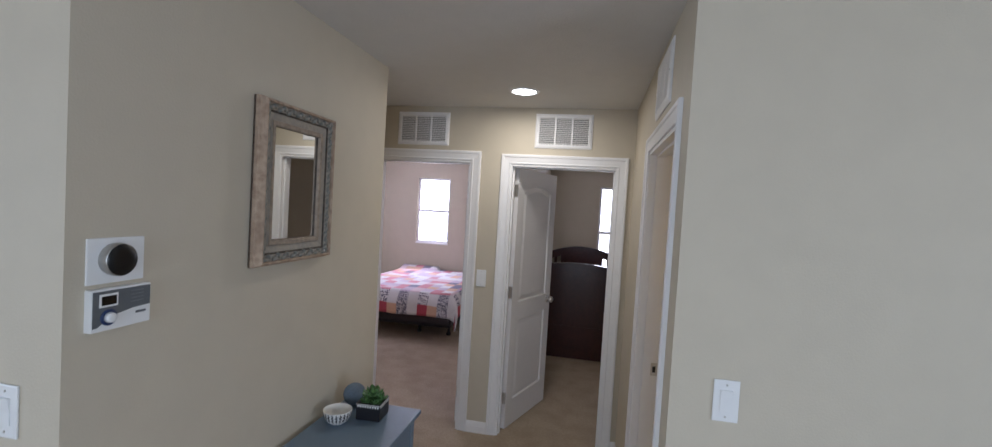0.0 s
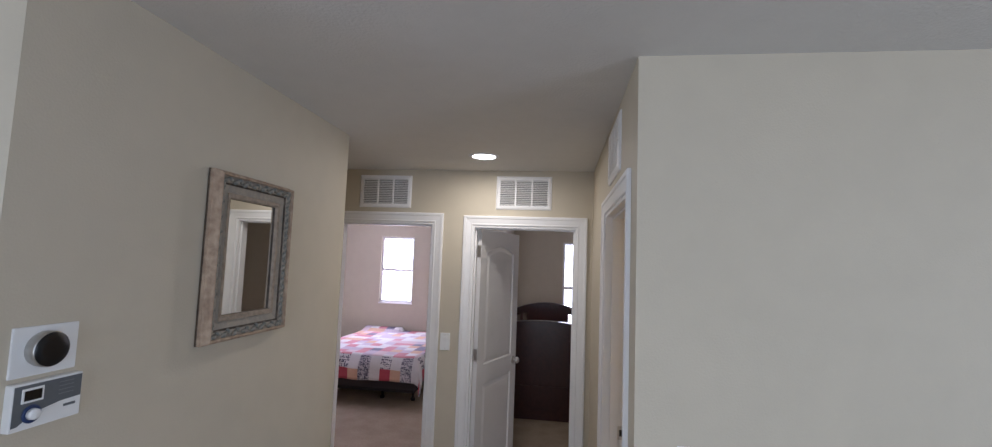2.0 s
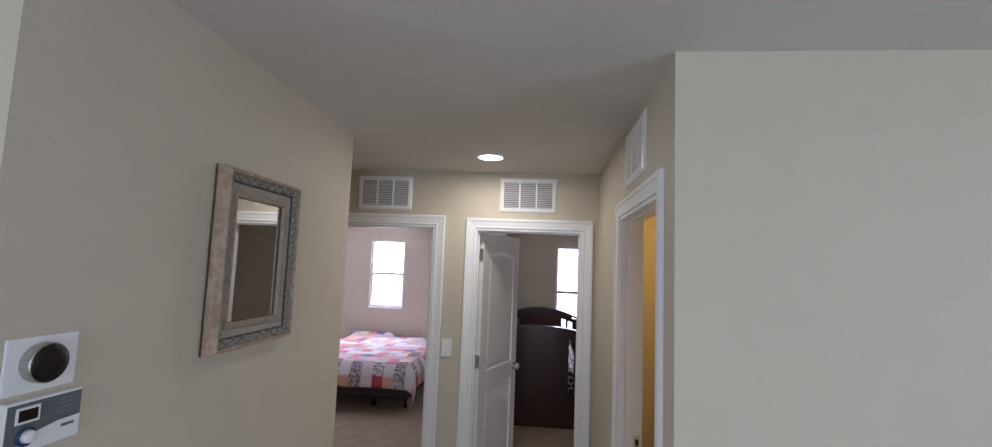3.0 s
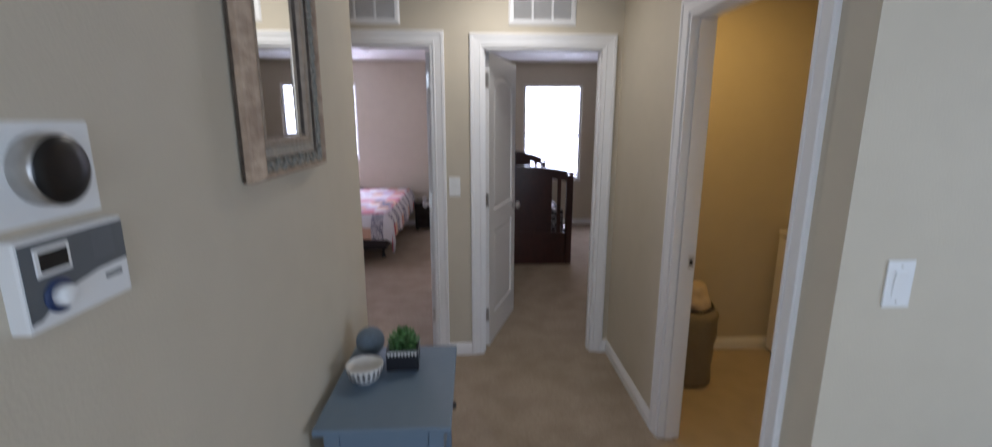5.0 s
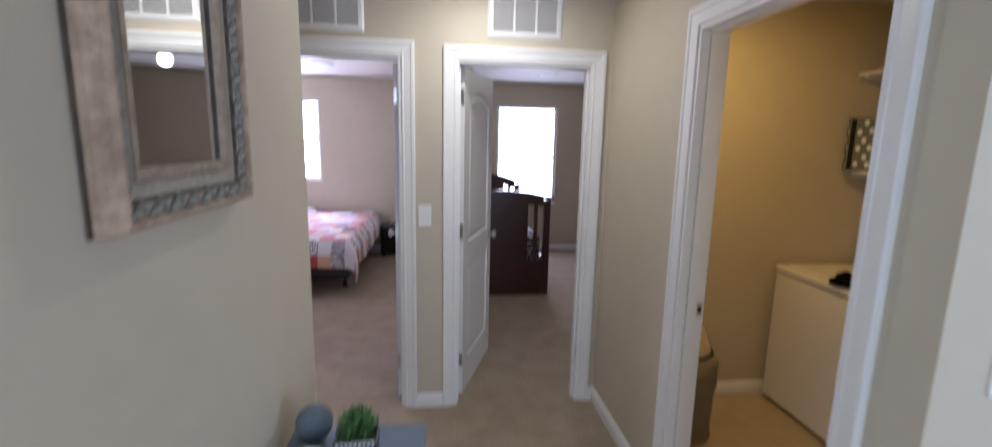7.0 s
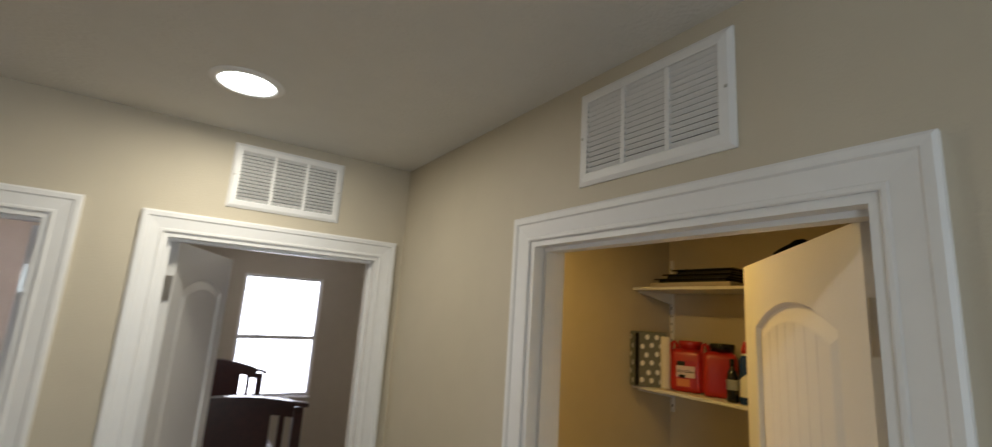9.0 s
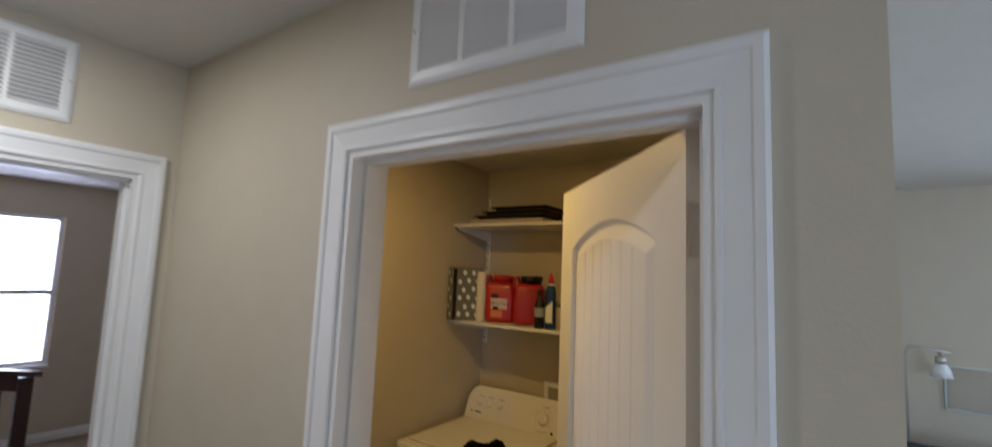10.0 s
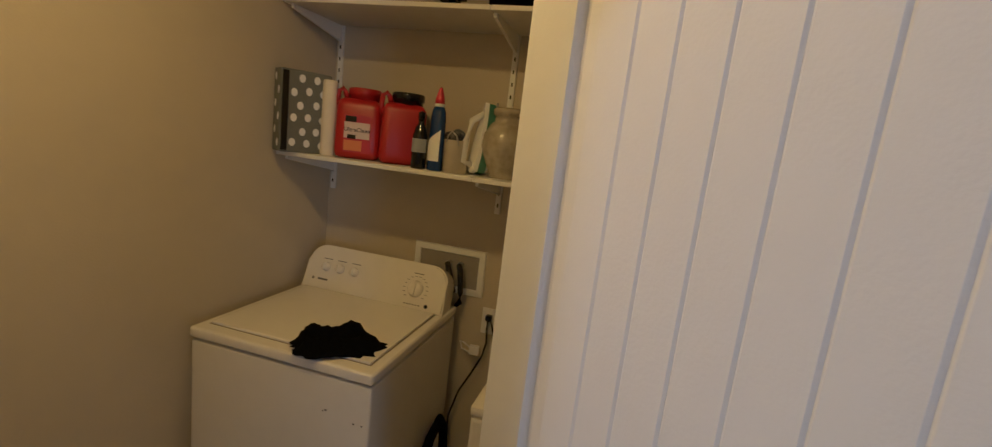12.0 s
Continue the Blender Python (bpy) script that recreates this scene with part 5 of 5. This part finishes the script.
me = bpy.data.meshes.new_from_object(to.evaluated_get(dg))
bpy.data.objects.remove(to)
me.transform(flat @ Matrix.Translation((0, 0.106, 0.0836)))
me.materials.append(BLACK)
o = new("label_text", me)
o.parent = j1
j2 = jug((2.19, 3.535, SH), 30, "plain red plastic jug with black screw cap", BLACK)

DKBLUE = mat("navy_bottle", (0.012, 0.018, 0.06), 0.25, spots=0.15)
bb = thing("spray_bottle", (2.085, 3.408, SH), "small black bottle with pale label", "bottle")
bm = bmesh.new()
lathe(bm, [(0, 0), (0.026, 0), (0.028, 0.004), (0.028, 0.12), (0.020, 0.15), (0.012, 0.165), (0.012, 0.18), (0, 0.18)], (0, 0, 0), 20)
part("body", bm, BLACK, bb)
bm = bmesh.new()
lathe(bm, [(0.0283, 0.06), (0.0283, 0.11)], (0, 0, 0), 20, closed=True)
part("label", bm, mat("grey_label", (0.3, 0.32, 0.36), 0.5), bb)
bm = bmesh.new()
lathe(bm, [(0.013, 0.18), (0.013, 0.205), (0.004, 0.21), (0, 0.21)], (0, 0, 0), 16)
part("cap", bm, BLACK, bb)

gb = thing("cleaner_bottle", (2.095, 3.346, SH), "blue and white cleaner bottle with red nozzle cap", "bottle", turn=-20)
bm = bmesh.new()
lathe(bm, [(0, 0), (0.030, 0), (0.032, 0.004), (0.032, 0.10), (0.031, 0.185), (0.028, 0.215), (0.020, 0.232), (0, 0.232)], (0, 0, 0), 24)
for v in bm.verts:
    v.co.x *= 0.75
part("body", bm, mat("blue_bottle", (0.012, 0.045, 0.18), 0.25, spots=0.2, spot_size=18), gb)
bm = bmesh.new()
for i in range(12):
    a0, a1 = radians(120 + 10 * i), radians(130 + 10 * i)
    zt0, zt1 = 0.10 + 0.05 * i / 12, 0.10 + 0.05 * (i + 1) / 12
    bm.faces.new([bm.verts.new((0.0325 * 0.75 * math.cos(a), 0.0325 * math.sin(a), z_)) for a, z_ in ((a0, 0.035), (a1, 0.035), (a1, zt1), (a0, zt0))])
part("label", bm, PLASTIC, gb)
bm = bmesh.new()
lathe(bm, [(0.018, 0.232), (0.018, 0.243), (0, 0.243)], (0, 0, 0), 18)
part("collar", bm, PLASTIC, gb)
bm = bmesh.new()
lathe(bm, [(0.018, 0.243), (0.017, 0.262), (0.007, 0.295), (0.004, 0.302), (0, 0.302)], (0, 0, 0), 18)
part("nozzle_cap", bm, mat("red_cap", (0.5, 0.02, 0.03), 0.35), gb)

cup = thing("tin_can", (2.120, 3.276, SH), "cream tin can holding dark rags", "can")
bm = bmesh.new()
lathe(bm, [(0, 0), (0.046, 0), (0.046, 0.118), (0.048, 0.12), (0.044, 0.12), (0.044, 0.006), (0, 0.006)], (0, 0, 0), 28)
part("body", bm, mat("cream_tin", (0.66, 0.60, 0.48), 0.5, spots=0.2, spot_size=40), cup)
bm = bmesh.new()
tube(bm, [(-0.046, -0.028, 0.10), (-0.052, -0.018, 0.135), (-0.05, 0.0, 0.15), (-0.048, 0.016, 0.136), (-0.046, 0.022, 0.11)], 0.003)
part("wire_handle", bm, METAL, cup)
rag = bmesh.new()
bmesh.ops.create_icosphere(rag, subdivisions=3, radius=0.042)
for v in rag.verts:
    v.co *= 1 + 0.45 * noise.noise(v.co * 34)
    v.co.z *= 0.8
o = new("rag", mesh_of("rag", rag, mat("dark_rag", (0.03, 0.035, 0.05), 0.95, spots=0.7, spot_size=60, other=(0.3, 0.3, 0.32))))
o.location = (2.130, 3.280, SH + 0.125)
tagged(o, "dark patterned rags stuffed in the tin can", "rag")

ir = thing("clothes_iron", (2.135, 3.200, SH), "white and green clothes iron standing upright", "iron", turn=-15)
sole = [(0.0, 0.0), (0.042, 0.01), (0.046, 0.06), (0.040, 0.13), (0.022, 0.20), (0.0, 0.245), (-0.022, 0.20), (-0.040, 0.13), (-0.046, 0.06), (-0.042, 0.01)]
up = Matrix(((1, 0, 0, 0), (0, 0, 1, 0), (0, 1, 0, 0), (0, 0, 0, 1)))
lean = pose(0, 0, 0.001, 8, 0, 58) @ Matrix.Diagonal((0.92, 0.92, 1.12, 1))
for nme, d0, d1, sc, m in (("soleplate", -0.034, -0.026, 1.0, METAL), ("green_tank", -0.0255, 0.004, 0.94, mat("green_tank", (0.07, 0.20, 0.14), 0.25, spots=0.1)), ("white_body", 0.0045, 0.022, 0.8, PLASTIC)):
    bm = bmesh.new()
    prism(bm, [(x_ * sc, 0.004 + z_ * (0.96 if sc < 1 else 1)) for x_, z_ in sole], d0, d1, lean @ up)
    part(nme, bm, m, ir)
bm = bmesh.new()
tube(bm, [lean @ Vector(p) for p in ((0, 0.022, 0.03), (0, 0.062, 0.035), (0, 0.068, 0.10), (0, 0.062, 0.17), (0, 0.018, 0.20))], 0.012, 10)
part("handle", bm, PLASTIC, ir)

va = thing("pottery_vase", (2.165, 3.098, SH), "grey-green glazed pottery pitcher with handle", "vase")
POT = mat("stone_glaze", (0.42, 0.38, 0.30), 0.25, spots=0.5, spot_size=30, wide=0.3, wide_size=12, bump=0.15, bump_size=60, other=(0.24, 0.21, 0.15), coat=0.3)
bm = bmesh.new()
lathe(bm, [(0, 0), (0.052, 0), (0.055, 0.006), (0.053, 0.012), (0.062, 0.03), (0.084, 0.075), (0.093, 0.115), (0.088, 0.155), (0.062, 0.197), (0.052, 0.203), (0.050, 0.225), (0.058, 0.229), (0.060, 0.240), (0.058, 0.250), (0.048, 0.256), (0.044, 0.25), (0.042, 0.22), (0, 0.22)], (0, 0, 0), 36)
for v in bm.verts:
    if v.co.z < 0.07:
        v.co.x *= 1 + 0.01 * math.sin(8 * math.atan2(v.co.y, v.co.x))
part("body", bm, POT, va)
bm = bmesh.new()
tube(bm, [(-0.03, -0.042, 0.232), (-0.045, -0.062, 0.236), (-0.055, -0.078, 0.222), (-0.056, -0.080, 0.19), (-0.050, -0.072, 0.165)], 0.009)
part("handle", bm, POT, va)

tr = thing("baking_tray", (2.19, 3.62, 2.0465), "flat cardboard box under a stack of black trays", "tray stack")
bm = bmesh.new()
rbox(bm, -0.15, 0.16, -0.24, 0.26, 0, 0.024, 0.004, 1)
part("flat_box", bm, mat("grey_card", (0.42, 0.37, 0.29), 0.8, spots=0.3, spot_size=20), tr)
for k, (y0, y1, z_) in enumerate(((-0.22, 0.24, 0.0245), (-0.24, 0.19, 0.050), (-0.245, 0.13, 0.075))):
    bm = bmesh.new()
    rbox(bm, -0.12 + 0.01 * k, 0.13, y0 + 0.02, y1 - 0.02, z_, z_ + 0.016, 0.004, 1)
    rbox(bm, -0.14 + 0.01 * k, 0.15, y0, y1, z_ + 0.0162, z_ + 0.0245, 0.003, 1)
    part("black_tray", bm, BLACK, tr)
bgb = bmesh.new()
bmesh.ops.create_icosphere(bgb, subdivisions=3, radius=0.13)
for v in bgb.verts:
    v.co *= 1 + 0.35 * noise.noise(v.co * 9)
    v.co.z = max(0, v.co.z * 1.05 + 0.09)
o = new("folded_bag", mesh_of("folded_bag", bgb, CLOTH_BLACK))
o.location = (2.20, 3.10, 2.0465)
tagged(o, "slumped black cloth bag on the upper shelf", "bag")

ob = thing("washer_outlet_box", (2.39, 3.354, 1.020), "white recessed washer outlet box with dark hoses", "outlet box", turn=-90)
t_ = bmesh.new()
for b in sweep([(-0.14, 0, -0.075), (-0.14, 0, 0.075), (0.14, 0, 0.075), (0.14, 0, -0.075), (-0.14, 0, -0.075)], [(0, 0.001), (0, 0.010), (0.004, 0.012), (0.026, 0.010), (0.03, 0.004), (0.03, 0.001)], (0, -1, 0)):
    merge(t_, b)
part("frame", t_, PLASTIC, ob)
bm = bmesh.new()
box(bm, -0.14, 0.14, -0.002, -0.001, -0.075, 0.075)
part("recess_back", bm, mat("grey_recess", (0.33, 0.31, 0.28), 0.7, spots=0.2), ob)
for k, x_ in enumerate((0.0, 0.055)):
    bm = bmesh.new()
    lathe(bm, [(0.012, 0), (0.012, -0.02), (0.008, -0.03), (0, -0.03)], (x_, 0, 0.03), 12, "y")
    part("valve", bm, METAL, ob)
    bm = bmesh.new()
    tube(bm, [(x_, -0.025, 0.03), (x_ + 0.015, -0.05, 0.015), (x_ + 0.035 - 0.01 * k, -0.06, -0.03), (x_ + 0.05 - 0.02 * k, -0.06, -0.08), (x_ + 0.03, -0.055, -0.125), (x_ - 0.03, -0.05, -0.2), (x_ - 0.05, -0.045, -0.6)], 0.013)
    part("hose", bm, BLACK, ob, "black rubber hose")

sk = thing("wall_outlet", (2.39, 3.137, 0.818), "white wall outlet with a black plug and cord", "outlet", turn=-90)
bm = bmesh.new()
rbox(bm, -0.037, 0.037, -0.006, 0, -0.06, 0.06, 0.003)
part("cover_plate", bm, PLASTIC, sk)
for z_ in (-0.022, 0.022):
    bm = bmesh.new()
    rbox(bm, -0.015, 0.015, -0.008, -0.005, z_ - 0.013, z_ + 0.013, 0.002, 1)
    part("socket", bm, PLASTIC, sk)
bm = bmesh.new()
rbox(bm, -0.014, 0.014, -0.035, -0.008, 0.008, 0.034, 0.004, 1)
part("plug", bm, BLACK, sk)
bm = bmesh.new()
tube(bm, [(0, -0.03, 0.012), (0.0, -0.035, -0.03), (0.004, -0.03, -0.09), (-0.01, -0.03, -0.16), (-0.05, -0.04, -0.25), (-0.10, -0.03, -0.35), (-0.13, -0.05, -0.47), (-0.12, -0.08, -0.7), (-0.02, -0.10, -0.72)], 0.0045)
part("cord", bm, BLACK, sk)
bm = bmesh.new()
tube(bm, [(0.012, -0.03, 0.012), (0.03, -0.03, -0.04), (0.035, -0.03, -0.11), (0.05, -0.06, -0.2)], 0.004)
part("cord", bm, BLACK, sk)
ad = thing("power_adapter", (2.34, 3.180, 0.69), "white plug adapter hanging on its cable", "adapter", turn=-80)
bm = bmesh.new()
rbox(bm, -0.022, 0.022, -0.012, 0.012, -0.02, 0.02, 0.004)
part("body", bm, PLASTIC, ad)
bm = bmesh.new()
tube(bm, [(-0.02, 0, 0.01), (-0.05, 0, 0.03), (-0.065, 0.0, 0.035), (-0.055, 0, 0.0), (-0.022, 0, -0.012)], 0.004)
part("cable", bm, PLASTIC, ad)

dh = bmesh.new()
tube(dh, [(2.24, 3.22, 0.026), (2.23, 3.235, 0.20), (2.215, 3.24, 0.37), (2.18, 3.245, 0.43), (2.11, 3.255, 0.38), (2.01, 3.262, 0.26), (1.92, 3.262, 0.12), (1.84, 3.25, 0.03)], 0.020, 12)
tagged(new("drain_hose", mesh_of("drain_hose", dh, CLOTH_BLACK)), "black corrugated hose between washer and dryer", "hose")

# laundry bag by the wall
LINEN = mat("olive_canvas", (0.27, 0.225, 0.155), 0.95, spots=0.4, spot_size=60, wide=0.3, wide_size=8, bump=0.6, bump_size=160)
lb = thing("laundry_bag", (0.90, 3.655, 0), "slumped olive canvas laundry bag with clothes on top", "laundry bag")
bm = bmesh.new()
rings = []
prof = [(0.150, 0.0), (0.165, 0.03), (0.158, 0.10), (0.164, 0.17), (0.160, 0.24), (0.170, 0.31), (0.166, 0.38), (0.172, 0.44), (0.150, 0.475), (0.125, 0.48), (0.09, 0.46)]
for r_, h_ in prof:
    rings.append([bm.verts.new((r_ * (1 + 0.06 * noise.noise((math.cos(a) * 2, math.sin(a) * 2, h_ * 7)) + 0.03 * math.sin(5 * a + h_ * 12)) * math.cos(a), r_ * (1 + 0.06 * noise.noise((math.cos(a) * 2, math.sin(a) * 2, h_ * 7 + 3))) * math.sin(a), h_)) for a in [2 * math.pi * k / 36 for k in range(36)]])
for a, b in zip(rings, rings[1:]):
    for k in range(36):
        bm.faces.new((a[k], a[(k + 1) % 36], b[(k + 1) % 36], b[k])).smooth = True
bm.faces.new(rings[0])
part("bag_body", bm, LINEN, lb)
bm = bmesh.new()
bmesh.ops.create_icosphere(bm, subdivisions=4, radius=0.128)
for v in bm.verts:
    v.co *= 1 + 0.30 * noise.noise(v.co * 11) + 0.08 * noise.noise(v.co * 30)
    v.co.z = v.co.z * 0.85 + 0.525
for f in bm.faces:
    f.smooth = True
part("bag_lining", bm, mat("tan_cloth", (0.55, 0.45, 0.33), 0.95, spots=0.4, spot_size=30, bump=0.4, bump_size=120), lb, "bunched tan cloth")
bm = bmesh.new()
tube(bm, [(0.138 * math.cos(a * 0.2), 0.138 * math.sin(a * 0.2), 0.486 + 0.006 * math.sin(a)) for a in range(-16, 4)], 0.007)
part("drawstring", bm, BLACK, lb)
